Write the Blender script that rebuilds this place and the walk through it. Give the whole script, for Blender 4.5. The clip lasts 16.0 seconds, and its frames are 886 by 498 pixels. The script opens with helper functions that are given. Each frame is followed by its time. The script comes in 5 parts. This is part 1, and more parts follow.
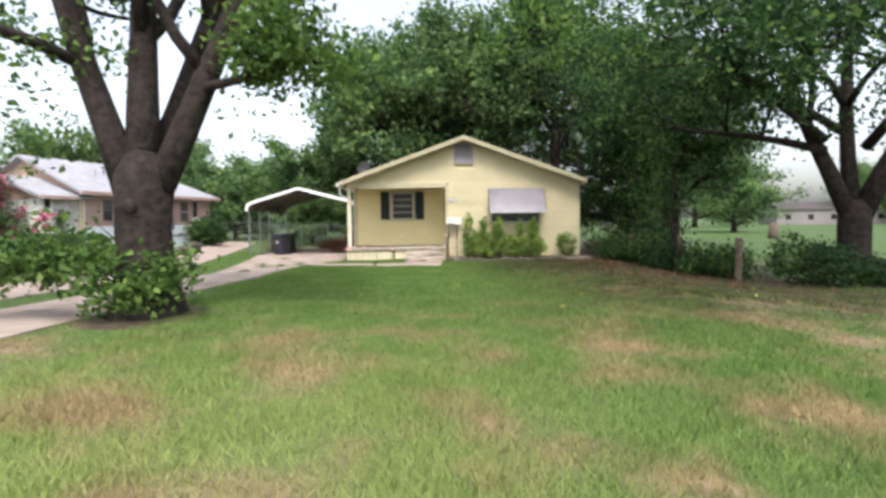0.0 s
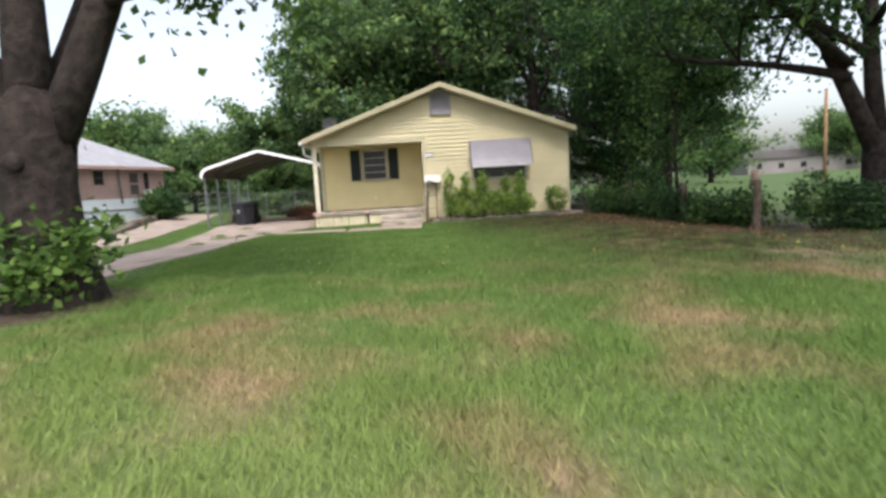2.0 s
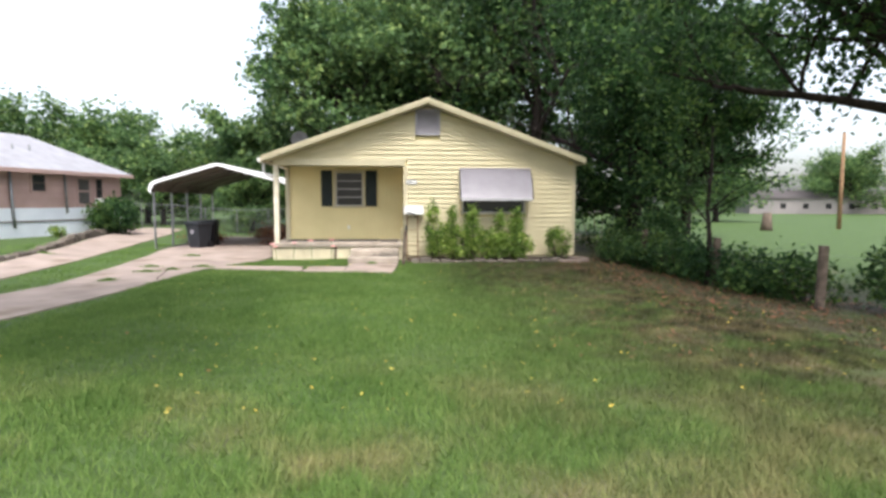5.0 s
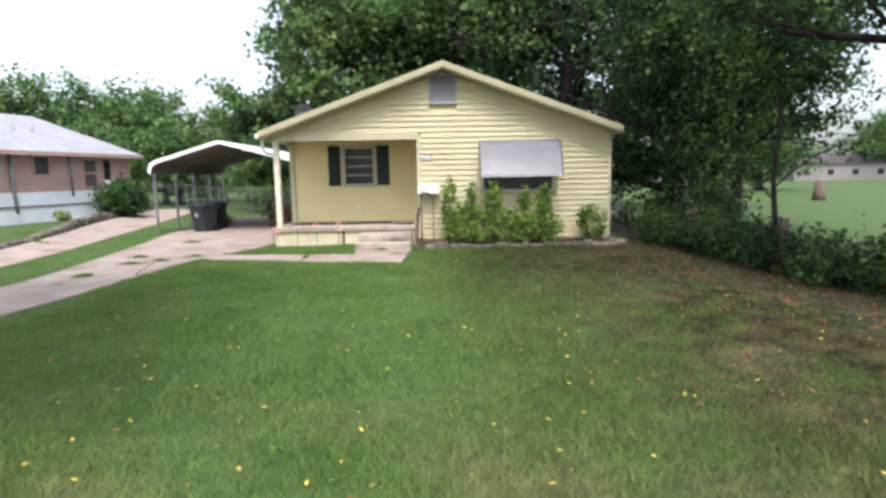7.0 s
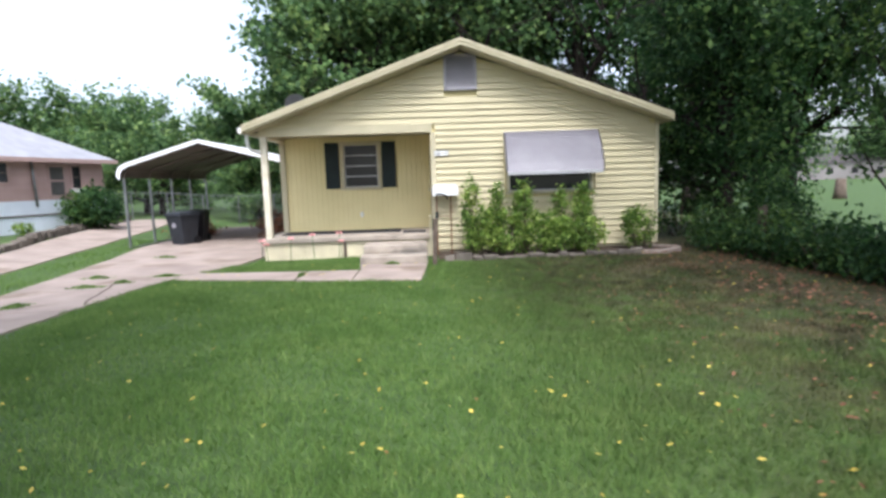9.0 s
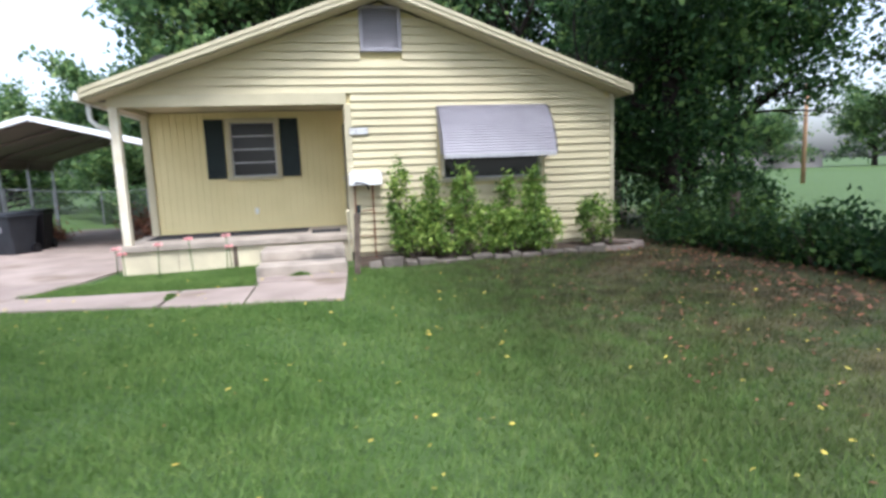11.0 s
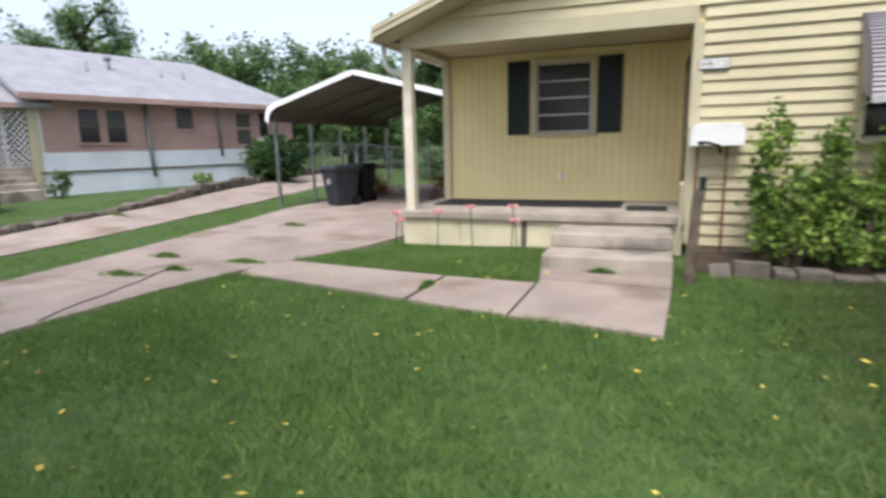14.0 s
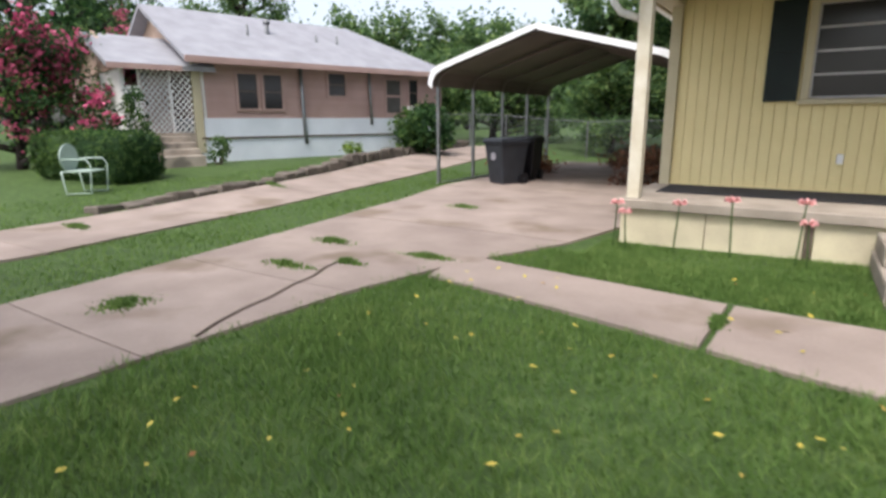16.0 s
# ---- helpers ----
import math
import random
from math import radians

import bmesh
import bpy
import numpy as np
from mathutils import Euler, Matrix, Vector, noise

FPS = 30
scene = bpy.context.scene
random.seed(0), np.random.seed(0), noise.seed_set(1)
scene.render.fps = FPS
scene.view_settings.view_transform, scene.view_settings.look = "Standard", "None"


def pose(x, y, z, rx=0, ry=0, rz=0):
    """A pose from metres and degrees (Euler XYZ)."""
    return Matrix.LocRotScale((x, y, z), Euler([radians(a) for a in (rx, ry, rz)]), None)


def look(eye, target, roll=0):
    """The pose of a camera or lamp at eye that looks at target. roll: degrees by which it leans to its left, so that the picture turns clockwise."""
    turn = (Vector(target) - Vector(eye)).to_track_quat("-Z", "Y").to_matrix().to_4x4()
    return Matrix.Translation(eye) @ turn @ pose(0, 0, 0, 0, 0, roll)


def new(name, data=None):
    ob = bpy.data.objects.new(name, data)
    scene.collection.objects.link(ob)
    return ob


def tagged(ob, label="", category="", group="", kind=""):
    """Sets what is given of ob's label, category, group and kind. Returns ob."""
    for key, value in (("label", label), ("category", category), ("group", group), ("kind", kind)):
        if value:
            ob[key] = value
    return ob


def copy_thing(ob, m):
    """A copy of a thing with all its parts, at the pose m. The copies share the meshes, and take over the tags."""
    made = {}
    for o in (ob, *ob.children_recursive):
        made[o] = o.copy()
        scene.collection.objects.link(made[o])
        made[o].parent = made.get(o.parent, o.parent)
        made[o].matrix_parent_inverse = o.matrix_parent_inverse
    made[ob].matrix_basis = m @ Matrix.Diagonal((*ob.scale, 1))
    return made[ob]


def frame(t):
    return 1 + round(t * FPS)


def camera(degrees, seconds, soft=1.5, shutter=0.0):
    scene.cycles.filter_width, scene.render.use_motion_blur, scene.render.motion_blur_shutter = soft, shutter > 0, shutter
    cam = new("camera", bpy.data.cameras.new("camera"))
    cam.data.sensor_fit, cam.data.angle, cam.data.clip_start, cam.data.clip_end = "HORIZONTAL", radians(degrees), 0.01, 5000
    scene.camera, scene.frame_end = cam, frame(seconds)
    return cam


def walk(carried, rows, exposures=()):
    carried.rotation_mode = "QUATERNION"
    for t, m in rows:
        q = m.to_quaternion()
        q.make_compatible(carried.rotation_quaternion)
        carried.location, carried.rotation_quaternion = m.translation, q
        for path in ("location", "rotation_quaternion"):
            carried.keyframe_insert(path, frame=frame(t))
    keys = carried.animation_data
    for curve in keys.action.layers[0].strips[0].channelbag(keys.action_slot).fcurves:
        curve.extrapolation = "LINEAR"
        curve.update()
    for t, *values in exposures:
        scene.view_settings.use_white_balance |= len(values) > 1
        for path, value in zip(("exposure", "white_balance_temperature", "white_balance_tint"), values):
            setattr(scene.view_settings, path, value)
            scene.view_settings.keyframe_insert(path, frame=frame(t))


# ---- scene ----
cam = camera(77.0, 16.0, soft=3.0, shutter=0.4)
EXPOSURES = [(0,1.42,6500,10),(1,1.55,6500,10),(2,1.2,6500,10),(2.5,1.42,6500,10),(3,1.55,6500,10),(4,1.3,6500,10),(5,1.48,6450,10),(8,1.4,6100,10),(10.5,1.45,5750,11),(12.5,1.5,5700,11),(13.2,1.35,5850,11),(14,1.05,6150,11),(15,0.82,6400,11),(16,1.04,6400,11)]
PATH = [
    (0, (-0.147, -2.259, 1.515), (-0.134, -0.261, 1.413), -0.8),
    (0.5, (-0.285, -2.02, 1.536), (-0.184, -0.03, 1.359), -1.8),
    (1, (-0.233, -1.562, 1.559), (-0.201, 0.427, 1.355), -3.3),
    (1.5, (-0.232, -1.225, 1.373), (-0.239, 0.758, 1.113), -3.4),
    (2, (-0.358, -0.382, 1.256), (-0.256, 1.602, 1.027), -3.3),
    (2.5, (-0.405, 0.237, 1.289), (-0.309, 2.231, 1.171), -1.4),
    (3, (-0.327, 0.917, 1.362), (-0.23, 2.913, 1.289), 1.9),
    (3.5, (-0.248, 1.246, 1.319), (-0.17, 3.236, 1.142), 2.3),
    (4, (0.0, 1.811, 1.505), (0.139, 3.799, 1.339), 2.6),
    (4.5, (0.077, 2.247, 1.557), (0.204, 4.234, 1.366), 1.5),
    (5, (0.25, 2.688, 1.702), (0.375, 4.677, 1.537), 0.1),
    (5.2, (0.279, 2.838, 1.715), (0.338, 4.826, 1.51), 0.3),
    (7.3, (0.665, 4.735, 1.842), (0.662, 6.718, 1.58), -1.6),
    (7.5, (0.603, 5.001, 1.834), (0.557, 6.989, 1.616), -2.3),
    (8, (0.417, 5.656, 1.776), (0.294, 7.645, 1.616), -4.6),
    (8.2, (0.404, 5.863, 1.767), (0.35, 7.854, 1.586), -2.6),
    (10.3, (-0.627, 8.371, 1.569), (-0.437, 10.343, 1.298), -3.6),
    (10.5, (-0.584, 8.684, 1.57), (-0.357, 10.656, 1.329), -3.3),
    (11, (-0.246, 9.204, 1.523), (0.144, 11.147, 1.252), -2.3),
    (11.5, (-0.116, 9.736, 1.46), (0.321, 11.672, 1.212), -1.0),
    (12, (-0.088, 10.275, 1.443), (0.274, 12.224, 1.182), -0.0),
    (12.5, (0.056, 10.62, 1.527), (0.232, 12.578, 1.158), -0.3),
    (13, (0.196, 11.355, 1.403), (0.034, 13.334, 1.162), -0.8),
    (13.5, (0.031, 11.76, 1.38), (-0.363, 13.704, 1.124), -1.4),
    (14, (-0.258, 11.886, 1.442), (-0.955, 13.725, 1.075), -1.3),
    (14.5, (-0.497, 12.076, 1.47), (-1.431, 13.817, 1.159), -0.5),
    (15, (-1.036, 12.513, 1.395), (-2.105, 14.163, 1.024), -0.4),
    (15.5, (-1.477, 12.818, 1.361), (-2.558, 14.425, 0.863), 0.5),
    (16, (-1.989, 13.024, 1.37), (-3.057, 14.655, 0.921), -0.3),
]
walk(cam, [(t, look(eye, target, roll)) for t, eye, target, roll in PATH], EXPOSURES)
FACE = 19.5


# world, sun ---------------------------------------------------------------
world = bpy.data.worlds.new("world")
scene.world = world
world.use_nodes = True
wn, wl = world.node_tree.nodes, world.node_tree.links
sky = wn.new("ShaderNodeTexSky")
sky.sky_type = "NISHITA"
sky.sun_disc = False
sky.sun_elevation = radians(60)
sky.sun_rotation = radians(175)
sky.dust_density = 4.0
sky.air_density = 1.0
soft_sky = wn.new("ShaderNodeHueSaturation")
soft_sky.inputs["Saturation"].default_value = 0.48
soft_sky.inputs["Value"].default_value = 1.0
wl.new(sky.outputs[0], soft_sky.inputs["Color"])
wl.new(soft_sky.outputs[0], wn["Background"].inputs[0])
wn["Background"].inputs[1].default_value = 0.15
sun = new("sun", bpy.data.lights.new("sun", "SUN"))
sun.data.energy = 1.15
sun.data.angle = radians(14)
sun.data.color = (1.0, 0.96, 0.90)
sun.matrix_world = look((1.6, -18, 31), (0, 0, 0))
scene.view_settings.exposure = 0.9


# materials ----------------------------------------------------------------
def mat(name, a, b=None, rough=0.7, scale=3.0, bump=0.2, fine=60.0, metal=0.0, island=0.0, obj=0.0, stain=None, spec=0.3):
    """Two-scale mottled surface: a and b are mixed by a coarse and a fine noise."""
    m = bpy.data.materials.new(name)
    m.use_nodes = True
    n, l = m.node_tree.nodes, m.node_tree.links
    p = n["Principled BSDF"]
    b = b or tuple(c * 0.75 for c in a)
    co = n.new("ShaderNodeNewGeometry")

    def noise_at(s, detail=4.0):
        t = n.new("ShaderNodeTexNoise")
        t.inputs["Scale"].default_value = s
        t.inputs["Detail"].default_value = detail
        l.new(co.outputs["Position"], t.inputs["Vector"])
        return t

    big, small = noise_at(scale), noise_at(fine, 3.0)
    add = n.new("ShaderNodeMath")
    add.operation = "MULTIPLY_ADD"
    add.inputs[1].default_value = 0.25
    l.new(small.outputs["Fac"], add.inputs[0])
    l.new(big.outputs["Fac"], add.inputs[2])
    ramp = n.new("ShaderNodeValToRGB")
    ramp.color_ramp.elements[0].position, ramp.color_ramp.elements[1].position = 0.45, 0.9
    ramp.color_ramp.elements[0].color, ramp.color_ramp.elements[1].color = (*b, 1), (*a, 1)
    l.new(add.outputs[0], ramp.inputs[0])
    out = ramp.outputs[0]
    if stain:
        sn = noise_at(stain[1], 6.0)
        sr = n.new("ShaderNodeValToRGB")
        sr.color_ramp.elements[0].position, sr.color_ramp.elements[1].position = stain[2], stain[2] + 0.12
        l.new(sn.outputs["Fac"], sr.inputs[0])
        mx = n.new("ShaderNodeMixRGB")
        mx.inputs[2].default_value = (*stain[0], 1)
        l.new(sr.outputs[0], mx.inputs[0])
        l.new(out, mx.inputs[1])
        out = mx.outputs[0]
    for amount, src in ((island, (co, "Random Per Island")), (obj, (n.new("ShaderNodeObjectInfo"), "Random"))):
        if amount:
            mul = n.new("ShaderNodeMath")
            mul.operation = "MULTIPLY_ADD"
            mul.inputs[1].default_value, mul.inputs[2].default_value = 2 * amount, 1 - amount
            l.new(src[0].outputs[src[1]], mul.inputs[0])
            hs = n.new("ShaderNodeHueSaturation")
            l.new(mul.outputs[0], hs.inputs["Value"])
            l.new(out, hs.inputs["Color"])
            out = hs.outputs[0]
    l.new(out, p.inputs["Base Color"])
    p.inputs["Roughness"].default_value = rough
    p.inputs["Metallic"].default_value = metal
    p.inputs["Specular IOR Level"].default_value = spec
    if bump:
        bp = n.new("ShaderNodeBump")
        bp.inputs["Strength"].default_value = bump
        bp.inputs["Distance"].default_value = 0.01
        l.new(add.outputs[0], bp.inputs["Height"])
        l.new(bp.outputs[0], p.inputs["Normal"])
    return m


def leaf_mat(name, a, b, c=None, trans=0.35, scale=0.8):
    """Leaves: hue by island and by a coarse noise, with light through them."""
    m = bpy.data.materials.new(name)
    m.use_nodes = True
    n, l = m.node_tree.nodes, m.node_tree.links
    p = n["Principled BSDF"]
    g = n.new("ShaderNodeNewGeometry")
    t = n.new("ShaderNodeTexNoise")
    t.inputs["Scale"].default_value = scale
    l.new(g.outputs["Position"], t.inputs["Vector"])
    add = n.new("ShaderNodeMath")
    add.operation = "MULTIPLY_ADD"
    add.inputs[1].default_value = 0.5
    l.new(g.outputs["Random Per Island"], add.inputs[0])
    sub = n.new("ShaderNodeMath")
    sub.operation = "MULTIPLY"
    sub.inputs[1].default_value = 0.7
    l.new(t.outputs["Fac"], sub.inputs[0])
    l.new(sub.outputs[0], add.inputs[2])
    r = n.new("ShaderNodeValToRGB")
    e = r.color_ramp.elements
    e[0].position, e[1].position = 0.3, 0.75
    e[0].color, e[1].color = (*a, 1), (*b, 1)
    if c:
        x = e.new(0.83)
        x.color = (*c, 1)
    l.new(add.outputs[0], r.inputs[0])
    l.new(r.outputs[0], p.inputs["Base Color"])
    p.inputs["Roughness"].default_value = 0.55
    p.inputs["Specular IOR Level"].default_value = 0.25
    tr = n.new("ShaderNodeBsdfTranslucent")
    l.new(r.outputs[0], tr.inputs["Color"])
    mix = n.new("ShaderNodeMixShader")
    mix.inputs[0].default_value = trans
    l.new(p.outputs[0], mix.inputs[1])
    l.new(tr.outputs[0], mix.inputs[2])
    l.new(mix.outputs[0], n["Material Output"].inputs["Surface"])
    return m


YELLOW = mat("pale_yellow_siding", (0.54, 0.48, 0.31), (0.46, 0.405, 0.26), 0.55, 1.2, 0.1, 40, obj=0.03)
YELLOW_WALL = mat("yellow_painted_panel", (0.76, 0.655, 0.36), (0.69, 0.59, 0.31), 0.6, 1.5, 0.15, 50)
TRIM = mat("cream_trim", (0.52, 0.47, 0.33), (0.43, 0.385, 0.26), 0.55, 2.0, 0.1, 40)
ROOF = mat("weathered_shingle", (0.16, 0.15, 0.14), (0.09, 0.085, 0.08), 0.9, 3, 0.5, 90, island=0.2)
CONCRETE = mat("pinkish_concrete", (0.36, 0.29, 0.25), (0.24, 0.19, 0.165), 0.9, 1.3, 0.4, 45, stain=((0.19, 0.145, 0.11), 0.9, 0.57), obj=0.06)
STEP = mat("porch_concrete", (0.42, 0.36, 0.30), (0.27, 0.23, 0.19), 0.9, 2.5, 0.4, 60, stain=((0.16, 0.14, 0.12), 1.7, 0.6))
BLOCK = mat("painted_block", (0.68, 0.61, 0.42), (0.48, 0.42, 0.30), 0.85, 2.2, 0.4, 50, stain=((0.25, 0.20, 0.15), 1.5, 0.64))
DARK_GREEN = mat("dark_green_paint", (0.010, 0.022, 0.022), (0.006, 0.012, 0.013), 0.5, 5, 0.1)
MATBLACK = mat("grey_black_carpet", (0.022, 0.022, 0.026), (0.012, 0.012, 0.015), 0.95, 6, 0.5, 200)
ALU = mat("brushed_aluminium", (0.50, 0.49, 0.50), (0.38, 0.37, 0.39), 0.45, 3, 0.05, metal=0.3)
AWN = mat("lilac_grey_painted_metal", (0.32, 0.305, 0.335), (0.25, 0.235, 0.265), 0.45, 2, 0.05, metal=0.1)
WHITE = mat("white_paint", (0.78, 0.78, 0.77), (0.62, 0.61, 0.60), 0.5, 3, 0.1)
WHITE_METAL = mat("white_sheet_metal", (0.82, 0.83, 0.85), (0.70, 0.71, 0.73), 0.35, 2, 0.03)
CAR_UNDER = mat("brown_sheet_metal", (0.17, 0.145, 0.13), (0.12, 0.10, 0.09), 0.6, 1, 0.05)
STEEL = mat("galvanised_steel", (0.26, 0.27, 0.28), (0.17, 0.175, 0.18), 0.4, 6, 0.05, metal=0.6)
RUST = mat("rusty_iron", (0.22, 0.075, 0.035), (0.09, 0.03, 0.018), 0.85, 12, 0.3)
BARK = mat("dark_bark", (0.044, 0.033, 0.028), (0.012, 0.009, 0.008), 0.95, 7, 1.0, 35)
BARK.node_tree.nodes["Bump"].inputs["Distance"].default_value = 0.05
WOOD = mat("weathered_wood", (0.17, 0.13, 0.10), (0.07, 0.052, 0.04), 0.9, 8, 0.4, 70)
POLE = mat("brown_pole", (0.30, 0.18, 0.10), (0.20, 0.12, 0.07), 0.9, 4, 0.2)
PLASTIC = mat("charcoal_plastic", (0.035, 0.038, 0.046), (0.022, 0.024, 0.03), 0.45, 3, 0.05)
PLASTIC_BLACK = mat("black_plastic", (0.010, 0.010, 0.013), (0.006, 0.006, 0.008), 0.45, 3, 0.05)
PINK_SIDING = mat("pink_siding", (0.45, 0.31, 0.28), (0.37, 0.25, 0.225), 0.7, 1.5, 0.1, obj=0.05)
SKIRT = mat("pale_blue_white_render", (0.76, 0.80, 0.86), (0.62, 0.66, 0.72), 0.85, 1.0, 0.3, stain=((0.34, 0.34, 0.34), 0.8, 0.66))
NB_ROOF = mat("pale_grey_shingle", (0.33, 0.33, 0.36), (0.25, 0.25, 0.275), 0.9, 2, 0.3, 80)
TAN = mat("tan_boards", (0.50, 0.36, 0.28), (0.40, 0.28, 0.22), 0.7, 3, 0.1)
STONE = mat("garden_stone", (0.20, 0.17, 0.145), (0.09, 0.075, 0.06), 0.9, 5, 0.6, 60, obj=0.25, island=0.2)
SOIL = mat("leafy_soil", (0.085, 0.06, 0.042), (0.04, 0.028, 0.02), 1.0, 3, 0.6, 50)
FAR_WALL = mat("pale_far_wall", (0.30, 0.27, 0.26), (0.22, 0.20, 0.20), 0.9, 0.1, 0.0, 2)
FAR_ROOF = mat("far_dark_roof", (0.10, 0.09, 0.09), (0.06, 0.05, 0.05), 0.9, 0.1, 0.0, 2)
RED_BROWN = leaf_mat("dead_brown_leaves", (0.10, 0.035, 0.02), (0.26, 0.12, 0.07), None, 0.1, 2)
LEAF_PECAN = leaf_mat("pecan_leaves", (0.030, 0.070, 0.018), (0.115, 0.205, 0.045), (0.19, 0.29, 0.07), 0.5)
LEAF_DARK = leaf_mat("dark_leaves", (0.014, 0.040, 0.016), (0.055, 0.120, 0.036), (0.15, 0.24, 0.065), 0.5)
LEAF_BACK = leaf_mat("mid_green_leaves", (0.034, 0.078, 0.034), (0.125, 0.215, 0.070), (0.23, 0.32, 0.10), 0.45, 0.5)
LEAF_BRIGHT = leaf_mat("bright_leaves", (0.05, 0.10, 0.022), (0.19, 0.30, 0.055), (0.36, 0.46, 0.10), 0.35, 2)
LEAF_HEDGE = leaf_mat("undergrowth_leaves", (0.020, 0.048, 0.014), (0.065, 0.125, 0.03), (0.17, 0.26, 0.06), 0.35, 0.9)
BLOSSOM = leaf_mat("crape_blossom", (0.42, 0.05, 0.15), (0.75, 0.16, 0.30), None, 0.3, 2)
PETAL = leaf_mat("pink_petals", (0.72, 0.32, 0.34), (0.85, 0.50, 0.48), None, 0.3, 4)
YELLOW_LEAF = leaf_mat("fallen_leaves", (0.50, 0.36, 0.06), (0.60, 0.50, 0.10), (0.30, 0.13, 0.05), 0.1, 3)

glass = bpy.data.materials.new("dark_glass")
glass.use_nodes = True
gp = glass.node_tree.nodes["Principled BSDF"]
gp.inputs["Base Color"].default_value = (0.022, 0.022, 0.024, 1)
gp.inputs["Roughness"].default_value = 0.16
gp.inputs["Specular IOR Level"].default_value = 0.35


# mesh tools ---------------------------------------------------------------
class Shape:
    """Vertices and faces gathered for one mesh."""

    def __init__(self):
        self.v, self.f = [], []

    def add(self, vs, fs):
        k = len(self.v)
        self.v += [tuple(p) for p in vs]
        self.f += [tuple(i + k for i in q) for q in fs]
        return self

    def box(self, x0, y0, z0, x1, y1, z1, m=None):
        vs = [(x, y, z) for z in (z0, z1) for y in (y0, y1) for x in (x0, x1)]
        if m:
            vs = [m @ Vector(p) for p in vs]
        return self.add(vs, [(0, 2, 3, 1), (4, 5, 7, 6), (0, 1, 5, 4), (2, 6, 7, 3), (0, 4, 6, 2), (1, 3, 7, 5)])

    def prism(self, outline, y0, y1):
        """An x, z outline drawn out along y."""
        n = len(outline)
        vs = [(x, y0, z) for x, z in outline] + [(x, y1, z) for x, z in outline]
        return self.add(vs, [tuple(range(n)), tuple(range(2 * n - 1, n - 1, -1))] + [(i, i + n, (i + 1) % n + n, (i + 1) % n) for i in range(n)])

    def tube(self, pts, radii, sides=8, cap=True, rough=0.0, rng=None):
        pts = [Vector(p) for p in pts]
        if not hasattr(radii, "__len__"):
            radii = [radii] * len(pts)
        vs, fs = [], []
        ref = Vector((0.13, 0.97, 0.21)).normalized()
        for i, p in enumerate(pts):
            d = (pts[min(i + 1, len(pts) - 1)] - pts[max(i - 1, 0)]).normalized()
            if abs(d.dot(ref)) > 0.95:
                ref = Vector((0.97, 0.1, 0.2)).normalized()
            u = d.cross(ref).normalized()
            w = d.cross(u)
            for k in range(sides):
                a = 2 * math.pi * k / sides
                r = radii[i] * (1 + (rng.uniform(-rough, rough) if rng else 0))
                vs.append(p + u * r * math.cos(a) + w * r * math.sin(a))
        for i in range(len(pts) - 1):
            for k in range(sides):
                a, b = i * sides + k, i * sides + (k + 1) % sides
                fs.append((a, b, b + sides, a + sides))
        if cap:
            fs += [tuple(range(sides - 1, -1, -1)), tuple(range(len(vs) - sides, len(vs)))]
        return self.add(vs, fs)


def link(name, me, material, parent=None, label="", kind="", category="", bevel=0.0, smooth=False):
    if material and not me.materials:
        me.materials.append(material)
    ob = new(name, me)
    if parent:
        ob.parent = parent
    if smooth:
        me.shade_smooth()
    return tagged(ob, label, category, "", kind)


def part(name, sh, material, parent=None, label="", kind="", category="", bevel=0.0, smooth=False):
    me = bpy.data.meshes.new(name)
    me.from_pydata(sh.v, [], sh.f)
    if bevel or smooth:
        bm = bmesh.new()
        bm.from_mesh(me)
        bmesh.ops.recalc_face_normals(bm, faces=bm.faces)
        if bevel:
            bmesh.ops.bevel(bm, geom=bm.edges[:], offset=bevel, segments=2, affect="EDGES", profile=0.5)
        bm.to_mesh(me)
        bm.free()
    me.update()
    return link(name, me, material, parent, label, kind, category, bevel, smooth)


def thing(name, x, y, z, label, category, group="", kind=""):
    e = new(name)
    e.location = (x, y, z)
    e.empty_display_size = 0.2
    return tagged(e, label, category, group, kind)


def shift(sh, x, y, z):
    sh.v = [(a - x, b - y, c - z) for a, b, c in sh.v]
    return sh


def soup(name, verts, faces, material, parent=None, **kw):
    """A mesh out of numpy arrays: verts n x 3, faces m x k."""
    me = bpy.data.meshes.new(name)
    k = faces.shape[1]
    me.vertices.add(len(verts))
    me.vertices.foreach_set("co", np.ascontiguousarray(verts, dtype=np.float32).ravel())
    me.loops.add(faces.size)
    me.loops.foreach_set("vertex_index", np.ascontiguousarray(faces, dtype=np.int32).ravel())
    me.polygons.add(len(faces))
    me.polygons.foreach_set("loop_start", np.arange(0, faces.size, k, dtype=np.int32))
    me.update(calc_edges=True)
    return link(name, me, material, parent, **kw)


def ss(a, b, x):
    t = np.clip((x - a) / (b - a), 0, 1)
    return t * t * (3 - 2 * t)


def ground_z(x, y):
    x, y = np.asarray(x, float), np.asarray(y, float)
    z = -0.30 * (1 - ss(-4, 4, y))
    z = z - 0.28 * ss(4.8, 9, x) * (1 - ss(16, 24, y) * (1 - ss(6, 12, x)))
    z = z + 0.30 * (1 - ss(-13.5, -9.3, x)) * ss(13, 21, y)
    z = z + 0.015 * np.sin(x * 1.3 + 0.5) * np.sin(y * 0.9) * (np.abs(x) < 60)
    return z


def gz(x, y):
    return float(ground_z(x, y))


